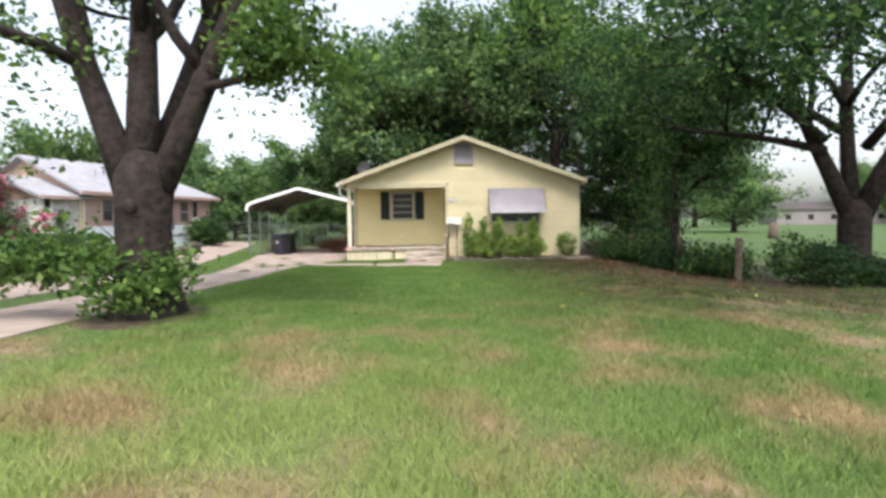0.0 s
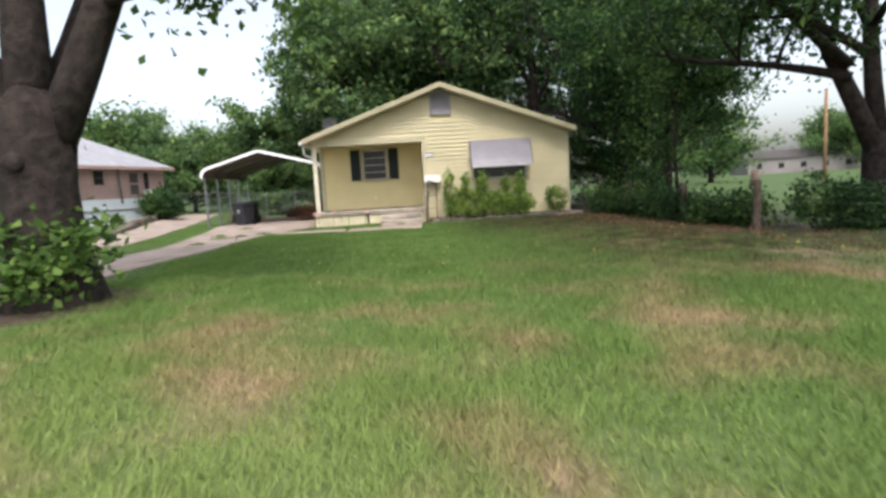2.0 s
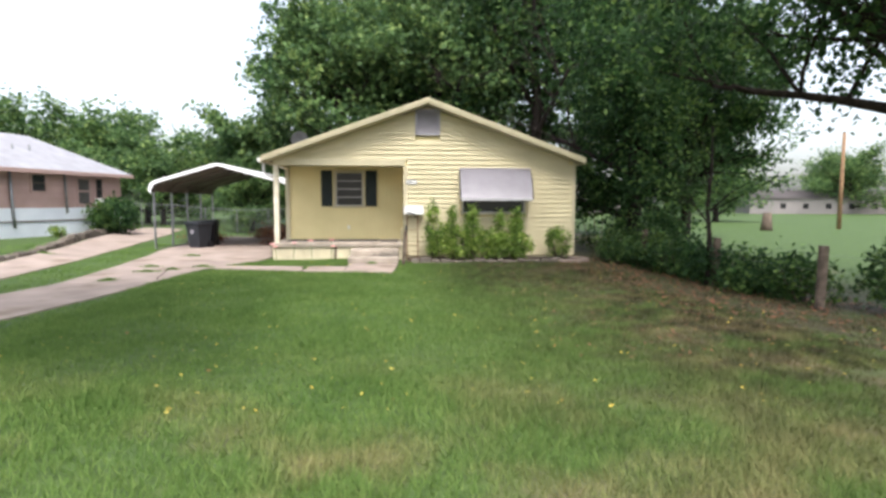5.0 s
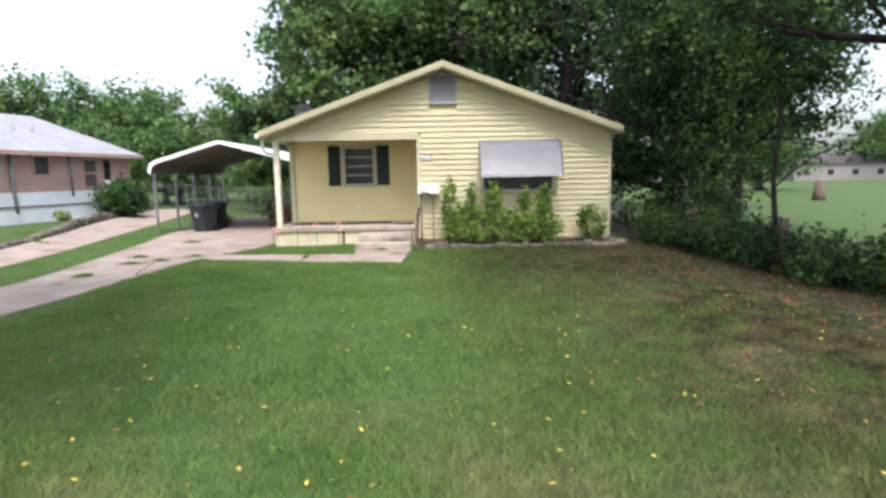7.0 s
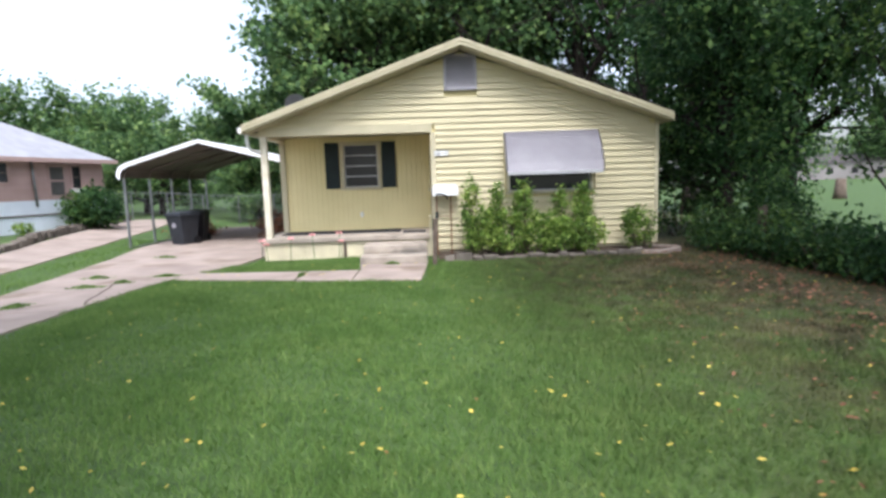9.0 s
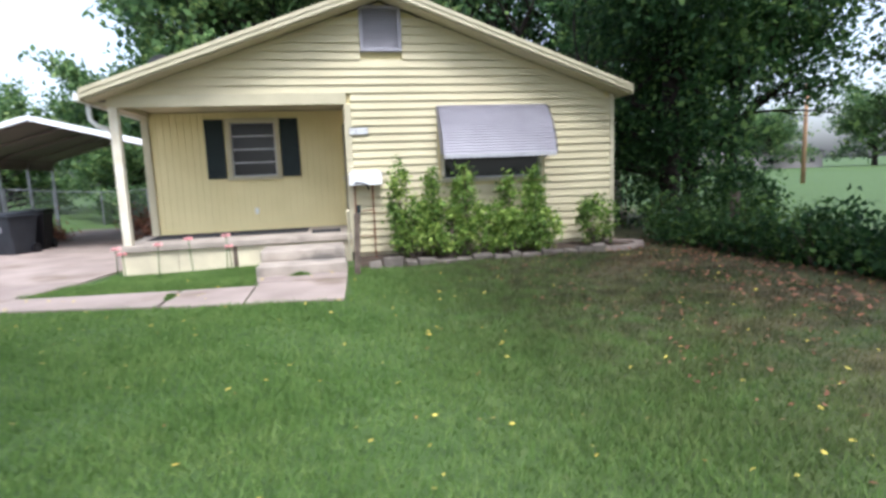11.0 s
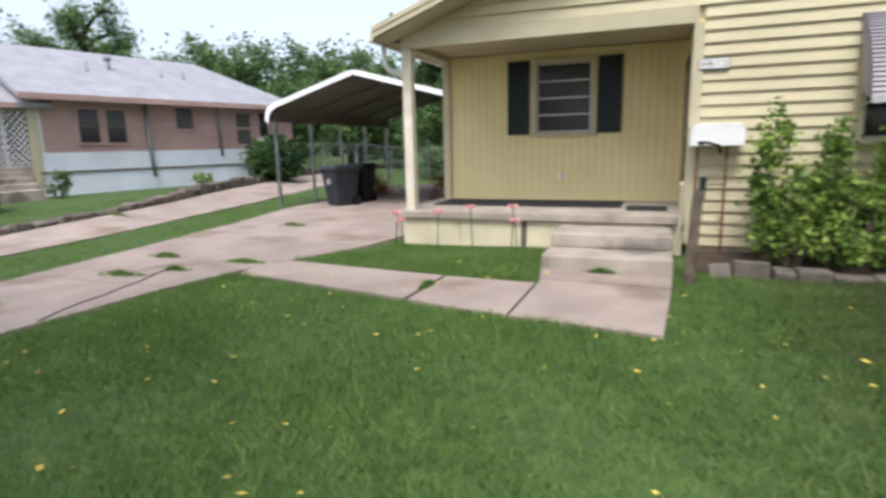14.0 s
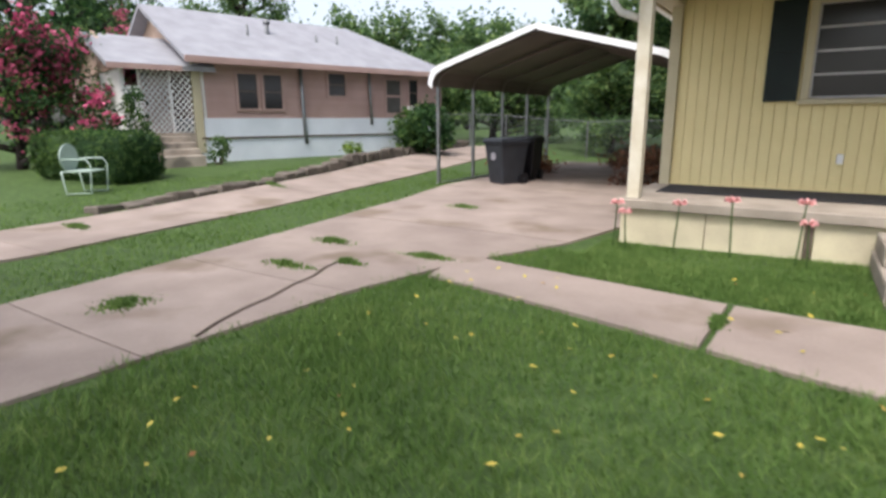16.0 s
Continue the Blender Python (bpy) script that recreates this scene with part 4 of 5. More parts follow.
EXTRA = []
rg = random.Random(77)
# high tufts, mostly out of view, added to shade the right lawn
for i in range(130):
    EXTRA.append((rg.uniform(-6.8, -2.1), rg.uniform(-5.5, 4.5), rg.uniform(6.4, 8.8)))
for i in range(120):
    u = rg.random()
    EXTRA.append((-8.4 + 6.0 * u + rg.uniform(-0.3, 0.3), -6.6 + 2.2 * rg.random() + 1.5 * u, 4.6 + 0.9 * math.sin(u * 7) * 0.5 + rg.random() * 2.2))
# wide overhead canopy, added to darken the lawn below; extent assumed
for i in range(230):
    EXTRA.append((rg.uniform(-5.5, 4.5), rg.uniform(-7.5, 3.5), rg.uniform(5.0, 8.8)))
for i in range(60):
    a = rg.uniform(0, 6.28)
    EXTRA.append((2.6 * math.cos(a), 2.2 * math.sin(a), rg.uniform(3.7, 5.2)))
tree("tree_leaning", 10.75, 12.3, [
    ((-0.5, -0.1, 4.0), (-1.0, 0.0, 0.62), 4.6, 0.12),
    ((-0.15, 0, 1.8), (-0.30, 0.1, 1.0), 6.2, 0.23),
    ((0.0, 0.1, 2.0), (-0.02, 0.2, 1.0), 6.8, 0.22),
    ((0.15, 0.0, 1.75), (0.36, -0.1, 1.0), 6.8, 0.28),
    ((-0.75, 0.1, 3.8), (-1.0, -0.35, 0.45), 4.2, 0.12),
    ((-0.7, 0.1, 3.5), (-1.0, 0.5, 0.30), 4.0, 0.12),
    ((0.3, 0.0, 3.6), (-0.2, -1.0, 0.55), 5.0, 0.15)],
    [((0, 0, -0.2), 0.58), ((0, 0, 0.15), 0.44), ((0, 0, 0.8), 0.39), ((0, 0, 1.5), 0.40), ((0.02, 0, 1.95), 0.36), ((0, 0, 2.2), 0.2)],
    "large shade tree, short dark trunk, spreading limbs beside the fence line", LEAF_DARK, 23, depth=2, per=13, spray=0.6, leaf=0.17, up=0.12,
    keep=lambda x, y, z: z > 3.3 and not (x < 4.2 and z < 5.4), extra=EXTRA)
rg = random.Random(12)
leaves("crown", [(rg.uniform(-9.8, -4.5), rg.uniform(-1.6, 1.8), 5.9 + 2.2 * rg.random() ** 1.3) for i in range(105)], 0.6, 15, 0.17, LEAF_PECAN, bpy.data.objects["tree_leaning"], 99, label="brighter green foliage of the lowest bough")

MASS = [(8.2, 21.9, 8.0, 0.27, 31), (10.3, 22.4, 8.0, 0.2, 32), (10.8, 24.8, 8.5, 0.25, 33)]
for x, y, h, r, sd in MASS:
    rg = random.Random(sd)
    limbs = []
    for i in range(9):
        z = h * (0.16 + 0.09 * i)
        a = rg.uniform(0, 6.28)
        if i % 2 == 0:
            a = rg.uniform(2.6, 4.6)
        ln = h * (0.42 - 0.022 * i)
        limbs.append(((0, 0, z), (math.cos(a), math.sin(a), 0.35 + 0.07 * i), ln, r * (0.5 - 0.03 * i)))
    tree("fence_line_tree", x, y, limbs, [((0, 0, -0.2), r * 1.4), ((0, 0, 0.3), r), ((rg.uniform(-.15, .15), 0, h * 0.4), r * 0.8), ((0.1, 0, h * 0.8), r * 0.5), ((0, 0, h * 1.05), r * 0.2)],
         "dense dark green tree with low drooping boughs beside the yellow house", LEAF_DARK, sd, depth=2, per=(16 if sd == 31 else 15), spray=0.6, leaf=0.17, up=0.02, spread=0.55, droop=0.6,
         extra=([(rg.gauss(-0.35, 0.5), rg.gauss(-2.3, 0.45), 0.5 + 5.2 * rg.random() ** 0.8) for i in range(130)] + [(rg.uniform(-2.9, -0.4), rg.uniform(-4.4, -3.1), rg.uniform(3.5, 6.6)) for i in range(60)] + [(rg.uniform(-2.6, 1.5), rg.uniform(-3.6, 1.0), rg.uniform(4.5, 8.5)) for i in range(90)] if sd == 31 else [(rg.gauss(0, 1.1), rg.gauss(-0.6, 0.7), 0.5 + 6 * rg.random()) for i in range(130)]),
         keep=lambda x, y, z: z > 0.35 and not (x < 6.9 and z < 4.2 and y < 21.3) and not (x < 6.3 and y > 18.9 and z < 5.3) and not (x < 6.0 and z < 3.6) and not (x < 5.2 and y < 20) and not (z < 3.2 and y < 17.2 + (x - 6.5) * 1.25))

for x, y, h, sd, m in ((-4.0, 37, 12, 51, LEAF_BACK), (2.0, 38, 15, 52, LEAF_BACK), (7.5, 35, 15, 53, LEAF_DARK), (12.5, 33, 12, 54, LEAF_DARK), (-0.8, 45, 15, 55, LEAF_BACK), (5, 47, 15, 56, LEAF_DARK)):
    rg = random.Random(sd)
    limbs = []
    for i in range(10):
        z = h * (0.22 + 0.065 * i)
        a = i * 2.4 + rg.uniform(-0.5, 0.5)
        limbs.append(((0, 0, z), (math.cos(a), math.sin(a), 0.5 + 0.1 * i), h * (0.42 - 0.02 * i), 0.16))
    tree("backyard_tree", x, y, limbs, [((0, 0, -0.3), 0.5), ((0, 0, 1), 0.38), ((0.2, 0, h * 0.45), 0.3), ((0, 0, h * 0.9), 0.1)],
         "tall broadleaf tree with a dense green crown behind the yellow house", m, sd, depth=2, per=13, spray=0.8, leaf=0.34, spread=0.65, keep=lambda x, y, z: z > 2.0 and y > 31.8)


def round_tree(name, x, y, h, w, label, m, seed, low=0.12, leaf=0.3, per=24, spray=1.0, n=14, blossom=None, z=None, group=""):
    rg = random.Random(seed)
    limbs = []
    for i in range(n):
        q = low + (0.85 - low) * i / n
        a = i * 2.4 + rg.uniform(-0.5, 0.5)
        limbs.append(((0, 0, h * q), (math.cos(a), math.sin(a), 0.25 + 0.9 * q), w * (0.62 - 0.28 * q), 0.06 + 0.01 * h))
    r = 0.03 * h + 0.03
    t = tree(name, x, y, limbs, [((0, 0, -0.2), r * 1.3), ((0, 0, h * 0.1), r), ((rg.uniform(-.2, .2), 0, h * 0.5), r * 0.7), ((0, 0, h * 0.88), r * 0.3)], label, m, seed, depth=1, per=per, spray=spray, leaf=leaf, blossom=blossom, z=z)
    if group:
        tagged(t, group=group)
    return t


base = round_tree("hedgerow_tree", -11, 42, 6.5, 6, "leafy green tree in the hedgerow behind the carport", LEAF_BACK, 61, per=26, spray=0.75, leaf=0.34, group="hedgerow trees behind the gardens")
rg = random.Random(8)
for x, y, s in ((-6.8, 41, 0.95), (-15.2, 39, 0.7), (-17.5, 42, 0.9), (-9, 36.5, 0.6), (-5.2, 35.2, 0.6), (-25.5, 47, 0.85), (-13.5, 50, 0.95), (-32, 50, 0.95), (-18.5, 37.5, 0.6), (-3.5, 33.8, 0.5)):
    copy_thing(base, pose(x, y, gz(x, y) - 0.1, 0, 0, rg.uniform(0, 360))).scale = (s, s, s * 0.85)
far = round_tree("distant_tree", 46, 98, 13, 12, "rounded green tree at the far edge of the field", LEAF_BACK, 71, per=30, spray=1.9, leaf=0.6, group="distant trees", low=0.1)
for x, y, s in ((37, 106, 0.5), (56, 104, 0.45), (70, 118, 0.6), (84, 104, 0.95), (28, 114, 0.5), (20, 115, 0.8), (12, 118, 1.1), (100, 96, 1.1), (118, 80, 1.1), (130, 60, 1.2), (4, 120, 1.1), (-6, 118, 1.0),
                (-20, 110, 1.1), (-34, 104, 1.1), (-48, 100, 1.2), (-60, 92, 1.1), (-74, 84, 1.2), (-84, 70, 1.2), (-90, 55, 1.1), (-95, 40, 1.2), (-46, 66, 1.0), (-58, 56, 1.0), (-70, 46, 1.1), (-38, 74, 1.0), (34, 62, 0.7), (92, 118, 0.9), (62, 124, 0.55), (44, 128, 0.6)):
    copy_thing(far, pose(x, y, gz(x, y) - 0.2, 0, 0, rg.uniform(0, 360))).scale = (s, s, s * 0.85)
round_tree("neighbour_tree", -38, 27.5, 13, 11, "tall dark leafy tree beyond the pink house", LEAF_DARK, 81, per=30, spray=1.4, leaf=0.4)
round_tree("neighbour_tree", -41, 44, 12.5, 6, "slender pale green tree behind the pink house", LEAF_BACK, 82, per=22, spray=0.9, leaf=0.3, low=0.3)
round_tree("crape_myrtle", -18.4, 19.0, 2.7, 3.4, "crape myrtle with deep pink blossom at its branch ends", LEAF_DARK, 83, per=40, spray=0.5, leaf=0.11, blossom=BLOSSOM, low=0.05)
round_tree("crape_myrtle", -26, 27, 4.6, 4.6, "crape myrtle with deep pink blossom at its branch ends", LEAF_DARK, 84, per=26, spray=0.5, leaf=0.13, blossom=BLOSSOM, low=0.05)

# undergrowth along the fence line
for k in range(17):
    u = k / 16
    x, y = 7.9 - 1.2 * u + 0.25 * math.sin(k * 2.1), 12.9 + 6.8 * u
    shrub("undergrowth", x, y, 0.5 + 0.3 * ((k * 0.37) % 1), 0.5, 0.62 + 0.20 * u + 0.28 * math.sin(k * 1.7), "tangled green undergrowth along the fence line", (LEAF_DARK if k % 3 else LEAF_HEDGE), 100 + k, n=30 + (k * 29) % 30, per=14, leaf=0.12, spray=0.34, group="undergrowth along the fence line")
for k, (x, y, rx, h) in enumerate(((9.1, 11.9, 0.8, 1.3), (9.7, 11.6, 0.6, 1.0), (10.7, 11.7, 0.7, 0.7), (7.0, 22.0, 1.2, 2.4), (7.9, 18.9, 0.6, 1.7))):
    shrub("bramble_bush", x, y, rx, 0.6, h, "dark bushy shrub at the foot of the trees", LEAF_DARK, 130 + k, n=110, per=18, leaf=0.11, spray=0.25, group="bushes at the foot of the trees")
tree("sapling", 7.1, 15.0, [((0, 0, 1.4), (-0.6, 0.1, 0.8), 1.2, 0.02), ((0.02, 0, 1.7), (0.7, -0.2, 0.7), 1.2, 0.02), ((0, 0, 2.1), (0, 0.3, 1), 1.2, 0.02), ((0, 0, 2.9), (-0.5, 0.3, 0.7), 1.1, 0.02)],
     [((0, 0, -0.1), 0.07), ((0.05, 0, 0.9), 0.055), ((-0.04, 0, 1.8), 0.045), ((0.02, 0, 2.7), 0.03), ((0, 0, 3.6), 0.02)], "thin sapling among the undergrowth", LEAF_HEDGE, 140, depth=1, per=14, spray=0.3, leaf=0.1)

# bushes in the flower bed
for k, (x, y, rx, h, pt) in enumerate(((0.98, 18.95, 0.17, 1.85, 0.1), (1.2, 18.85, 0.30, 1.15, 0.2), (1.55, 18.98, 0.12, 1.68, 0.1), (1.75, 18.75, 0.33, 1.05, 0.2), (2.12, 18.9, 0.25, 1.72, 0.4), (2.45, 18.75, 0.34, 0.98, 0.2), (2.95, 18.95, 0.11, 1.5, 0.1), (2.88, 18.7, 0.34, 0.85, 0.2), (3.45, 18.9, 0.22, 1.58, 0.4), (3.5, 18.72, 0.36, 0.82, 0.1), (4.72, 18.95, 0.34, 1.02, 0.05))):
    shrub("foundation_shrub", x, y, rx * 1.15, 0.26, h, "bright yellow-green leafy shrub against the house wall", LEAF_BRIGHT, 200 + k, n=int(45 + 150 * rx * h), per=15, leaf=0.075, spray=0.13, pointy=pt, group="shrubs in the flower bed", stems=7, base=0.08)


# grass blades -------------------------------------------------------------
def outside(x, y):
    """Where the lawn is bare of blades: paving, bed and porch."""
    dl = np.interp(y, [q[1] for q in DRIVE_L], [q[0] for q in DRIVE_L])
    dr = np.interp(y, [q[1] for q in DRIVE_R], [q[0] for q in DRIVE_R])
    nl = np.interp(y, [q[1] for q in NDRIVE_L], [q[0] for q in NDRIVE_L])
    nr = np.interp(y, [q[1] for q in NDRIVE_R], [q[0] for q in NDRIVE_R])
    rag = 0.05 * np.sin(y * 9) + 0.05 * np.sin(y * 23)
    on = (x > dl + rag) & (x < dr + rag) | (x > nl) & (x < nr)
    w0, w1 = 16.95 - 0.191 * (x + 4.72), 17.78 - 0.09 * (x + 4.7)
    on |= (x > -4.85) & (x < -0.10) & (y > w0 + rag * 0.5) & (y < w1 + rag * 0.5)
    on |= (x > -1.42) & (x < -0.03) & (y > 16.3) & (y < 19)
    on |= (x > XL - 0.1) & (x < 5.8) & (y > 19.35)
    on |= (x > 0.15) & (x < 5.5) & (y > 18.45)
    return on


def grass(name, x0, x1, y0, y1, n, h, wd, seed, label):
    rng = np.random.default_rng(seed)
    x, y = rng.uniform(x0, x1, n), rng.uniform(y0, y1, n)
    thin = 0.5 + 0.5 * np.sin(x * 2.1 + 1.3 * np.sin(y * 1.7)) * np.sin(y * 1.9 + 1.1 * np.sin(x * 1.3))
    ok = ~outside(x, y) & (rng.random(n) < 0.55 + 0.45 * thin)
    ok &= rng.random(n) < np.minimum(ss(x0, x0 + 0.9, x), 1 - ss(x1 - 0.9, x1, x)) * (ss(y0, y0 + 0.8, y) if y0 < 0 else 1) if name != "grass_porch" else True
    ok &= rng.random(n) < 1 - 0.85 * ss(1.5, 5.5, x) * ss(7, 14, y)
    x, y, thin = x[ok], y[ok], thin[ok]
    n = len(x)
    z = ground_z(x, y)
    a = rng.uniform(0, 2 * np.pi, n)
    hh = h * rng.uniform(0.5, 1.3, n) * (0.75 + 0.5 * thin)
    ww = wd * rng.uniform(0.7, 1.3, n)
    lx, ly = rng.normal(0, 0.6, n) * hh, rng.normal(0, 0.6, n) * hh
    cx, cyy = np.cos(a) * ww / 2, np.sin(a) * ww / 2
    p = lambda px, py, pz: np.stack([px, py, pz], 1)  # noqa: E731
    v = np.stack([p(x - cx, y - cyy, z - 0.01), p(x + cx, y + cyy, z - 0.01), p(x + lx, y + ly, z + hh)], 1).reshape(-1, 3)
    f = np.arange(3 * n).reshape(-1, 3)
    return soup(name, v, f, BLADES, kind="stuff", label=label, category="grass")


dirt = Shape()
ring = [(-4.95 + r * math.cos(a), 6.9 + r * math.sin(a)) for r in (0.35, 1.0 , 1.25) for a in np.arange(24) * math.pi / 12]
dirt.add([(x, y, gz(x, y) + (0.05, 0.025, -0.02)[i // 24]) for i, (x, y) in enumerate(ring)], [(k * 24 + i, k * 24 + (i + 1) % 24, (k + 1) * 24 + (i + 1) % 24, (k + 1) * 24 + i) for k in range(2) for i in range(24)])
part("bare_soil", dirt, SOIL, kind="structure", label="bare brown soil round the foot of the forked tree", category="soil")
grass("grass_near", -4.9, 4.9, -2.4, 8.0, 330000, 0.075, 0.011, 1, "mown green grass with straw-dry tufts")
grass("grass_middle", -5.4, 6.0, 8.0, 18.6, 430000, 0.058, 0.0105, 2, "mown green grass before the house")
grass("grass_side", -13.0, -4.0, -3.0, 26.0, 190000, 0.042, 0.016, 3, "green grass strips beside the driveways")
grass("grass_edge", 3.6, 13.0, -3.0, 18.0, 130000, 0.05, 0.016, 4, "thin grass towards the fence line")
for cx, cy2, rx, ry in ((-6.24, 15.07, 0.20, 0.22), (-6.1, 16.55, 0.38, 0.13), (-5.62, 16.9, 0.25, 0.08), (-6.45, 17.54, 0.30, 0.14), (-6.5, 20.5, 0.34, 0.16), (-5.1, 17.5, 0.3, 0.08), (-9.9, 16.4, 0.4, 0.12), (-9.4, 14.6, 0.4, 0.15), (-2.38, 17.0, 0.07, 0.22), (-0.75, 18.02, 0.22, 0.05), (-11.0, 20.5, 0.5, 0.15)):
    rg2 = np.random.default_rng(int(cx * -100))
    m2 = 420
    a2, q2 = rg2.uniform(0, 6.28, m2), np.abs(rg2.normal(0, 0.55, m2)) * (1 + 0.35 * np.sin(3 * rg2.uniform(0, 6.28)))
    tx, ty = cx + rx * q2 * np.cos(a2), cy2 + ry * q2 * np.sin(a2)
    tz = ground_z(tx, ty) + 0.03
    b2 = rg2.uniform(0, 6.28, m2)
    hx, hy, hh2 = rg2.normal(0, 0.02, m2), rg2.normal(0, 0.02, m2), rg2.uniform(0.02, 0.075, m2) * np.exp(-q2 ** 2)
    v2 = np.stack([np.stack([tx - 0.011 * np.cos(b2), ty - 0.011 * np.sin(b2), tz], 1), np.stack([tx + 0.011 * np.cos(b2), ty + 0.011 * np.sin(b2), tz], 1), np.stack([tx + hx, ty + hy, tz + hh2], 1)], 1).reshape(-1, 3)
    soup("grass_tuft", v2, np.arange(3 * m2).reshape(-1, 3), BLADES, kind="stuff", label="grass growing through the concrete", category="grass")
crack = Shape()
cpts = [(-5.14, 14.95), (-5.26, 15.2), (-5.36, 15.5), (-5.40, 15.75), (-5.52, 16.1), (-5.58, 16.4), (-5.72, 16.7), (-5.75, 17.0)]
for (ax, ay), (bx2, by2) in zip(cpts, cpts[1:]):
    crack.add([(ax - 0.018, ay, gz(ax, ay) + 0.036), (ax + 0.018, ay, gz(ax, ay) + 0.036), (bx2 + 0.018, by2, gz(bx2, by2) + 0.036), (bx2 - 0.018, by2, gz(bx2, by2) + 0.036)], [(0, 1, 2, 3)])
part("driveway_crack", crack, SOIL, kind="structure", label="soil-filled crack across the driveway", category="crack")
grass("grass_porch", -3.9, -1.4, 17.3, 19.5, 30000, 0.045, 0.010, 5, "green grass between the footpath and the porch")


# small things -------------------------------------------------------------
def cart(name, x, y, rz, m, label, logo):
    c = thing(name, x, y, gz(x, y), label, "wheeled bin", "wheeled bins in the carport")
    c.rotation_euler[2] = radians(rz)
    s = Shape()
    vs = []
    for z, a, b in ((0.03, 0.24, 0.26), (0.90, 0.31, 0.37)):
        vs += [(-a, -b, z), (a, -b, z), (a, b, z), (-a, b, z)]
    s.add(vs, [(0, 3, 2, 1), (4, 5, 6, 7), (0, 1, 5, 4), (1, 2, 6, 5), (2, 3, 7, 6), (3, 0, 4, 7)])
    part("body", s, m, c, bevel=0.03)
    part("rim", Shape().box(-0.335, -0.395, 0.88, 0.335, 0.395, 0.93), m, c, bevel=0.012)
    part("lid", Shape().add([(-0.34, -0.42, 0.935), (0.34, -0.42, 0.935), (0.34, 0.40, 0.955), (-0.34, 0.40, 0.955), (-0.28, -0.36, 0.99), (0.28, -0.36, 0.99), (0.28, 0.34, 1.03), (-0.28, 0.34, 1.03)], [(0, 3, 2, 1), (4, 5, 6, 7), (0, 1, 5, 4), (1, 2, 6, 5), (2, 3, 7, 6), (3, 0, 4, 7)]), m, c, bevel=0.01)
    part("handle", Shape().tube([(-0.22, 0.40, 0.92), (-0.22, 0.50, 0.95), (0.22, 0.50, 0.95), (0.22, 0.40, 0.92)], 0.016, 8), m, c, smooth=True)
    for sx in (-0.27, 0.27):
        w = part("wheel", Shape().tube([(sx - 0.03, 0.27, 0.13), (sx + 0.03, 0.27, 0.13)], 0.13, 16), PLASTIC_BLACK, c)
        part("hub", Shape().tube([(sx - 0.035, 0.27, 0.13), (sx + 0.035, 0.27, 0.13)], 0.04, 10), PLASTIC, w)
    if logo:
        part("emblem", Shape().tube([(0, -0.352, 0.62), (0, -0.358, 0.62)], 0.085, 20), AWN, c, "pale round emblem")
    return c


cart("wheeled_bin", -7.55, 24.05, -25, PLASTIC, "charcoal wheeled rubbish bin with a pale round emblem, lid closed", True)
cart("wheeled_bin", -7.5, 24.95, 6, PLASTIC_BLACK, "black wheeled rubbish bin, lid closed", False)

# wall box on two rusty legs
mb = thing("wall_box", 0.42, 19.33, 0, "white rounded metal box on two thin rusty legs against the siding", "mailbox")
s = Shape()
ol = [(-0.29, 1.36), (0.29, 1.36), (0.29, 1.52)] + [(0.29 - 0.08 * (1 - math.cos(a)), 1.52 + 0.10 * math.sin(a)) for a in (0.4, 0.8, 1.2, 1.57)] + [(-0.29 + 0.08 * (1 - math.cos(a)), 1.52 + 0.10 * math.sin(a)) for a in (1.57, 1.2, 0.8, 0.4)] + [(-0.29, 1.52)]
s.prism(ol, -0.11, 0.11)
part("body", s, WHITE, mb, bevel=0.006)
for x in (-0.2, 0.12):
    part("leg", Shape().tube([(x, 0.0, 0.0 + gz(0.4, 19.3)), (x, 0.0, 1.36)], 0.014, 6), RUST, mb)
part("brace", Shape().tube([(-0.2, 0.0, 0.45), (0.12, 0.0, 0.45)], 0.008, 5).tube([(-0.2, 0.0, 0.9), (0.12, 0.0, 0.9)], 0.008, 5), RUST, mb)
part("hook", Shape().tube([(-0.20, -0.12, 1.40), (-0.10, -0.16, 1.40), (0.02, -0.16, 1.36), (0.04, -0.15, 1.28)], 0.018, 6), PLASTIC_BLACK, mb, smooth=True)

pl = thing("house_number", 0.36, FACE - 0.028, 2.32, "house number 3813 in dark figures on small pale tiles", "house number")
part("number_backing", Shape().box(-0.168, -0.0095, -0.064, 0.165, 0.006, 0.064), PLASTIC, pl)
for i, ch in enumerate("3813"):
    part("number_tile", Shape().box(-0.16 + i * 0.08, -0.012, -0.055, -0.085 + i * 0.08, 0, 0.055), WHITE, pl, bevel=0.002)
    cu = bpy.data.curves.new("digit", "FONT")
    cu.body, cu.size, cu.extrude = ch, 0.10, 0.001
    ob = new("digit", cu)
    ob.data.materials.append(PLASTIC_BLACK)
    ob.parent = pl
    ob.location = (-0.15 + i * 0.08, -0.0145, -0.036)
    ob.rotation_euler = (radians(90), 0, 0)

rp = thing("rail_post", 0.12, 17.9, 0, "old dark wooden rail post beside the porch steps, leaning a little", "post")
part("post_shaft", Shape().box(-0.045, -0.045, -0.1, 0.045, 0.045, 0.95, pose(0, 0, 0, -2, 3, 4)), WOOD, rp, bevel=0.008)
part("post_cap", Shape().box(-0.03, -0.03, 0.0, 0.03, 0.03, 0.22, pose(0.07, 0.03, 0.86, -2, 3, 4)), DARK_GREEN, rp, bevel=0.005)
bd = thing("loose_board", 0.06, 19.2, 0.5, "short white-painted board leaning at the porch corner", "board")
part("plank", Shape().box(-0.02, -0.05, 0.0, 0.02, 0.09, 0.75, pose(0, 0.02, -0.3, 12, 0, 0)), TRIM, bd, bevel=0.005)
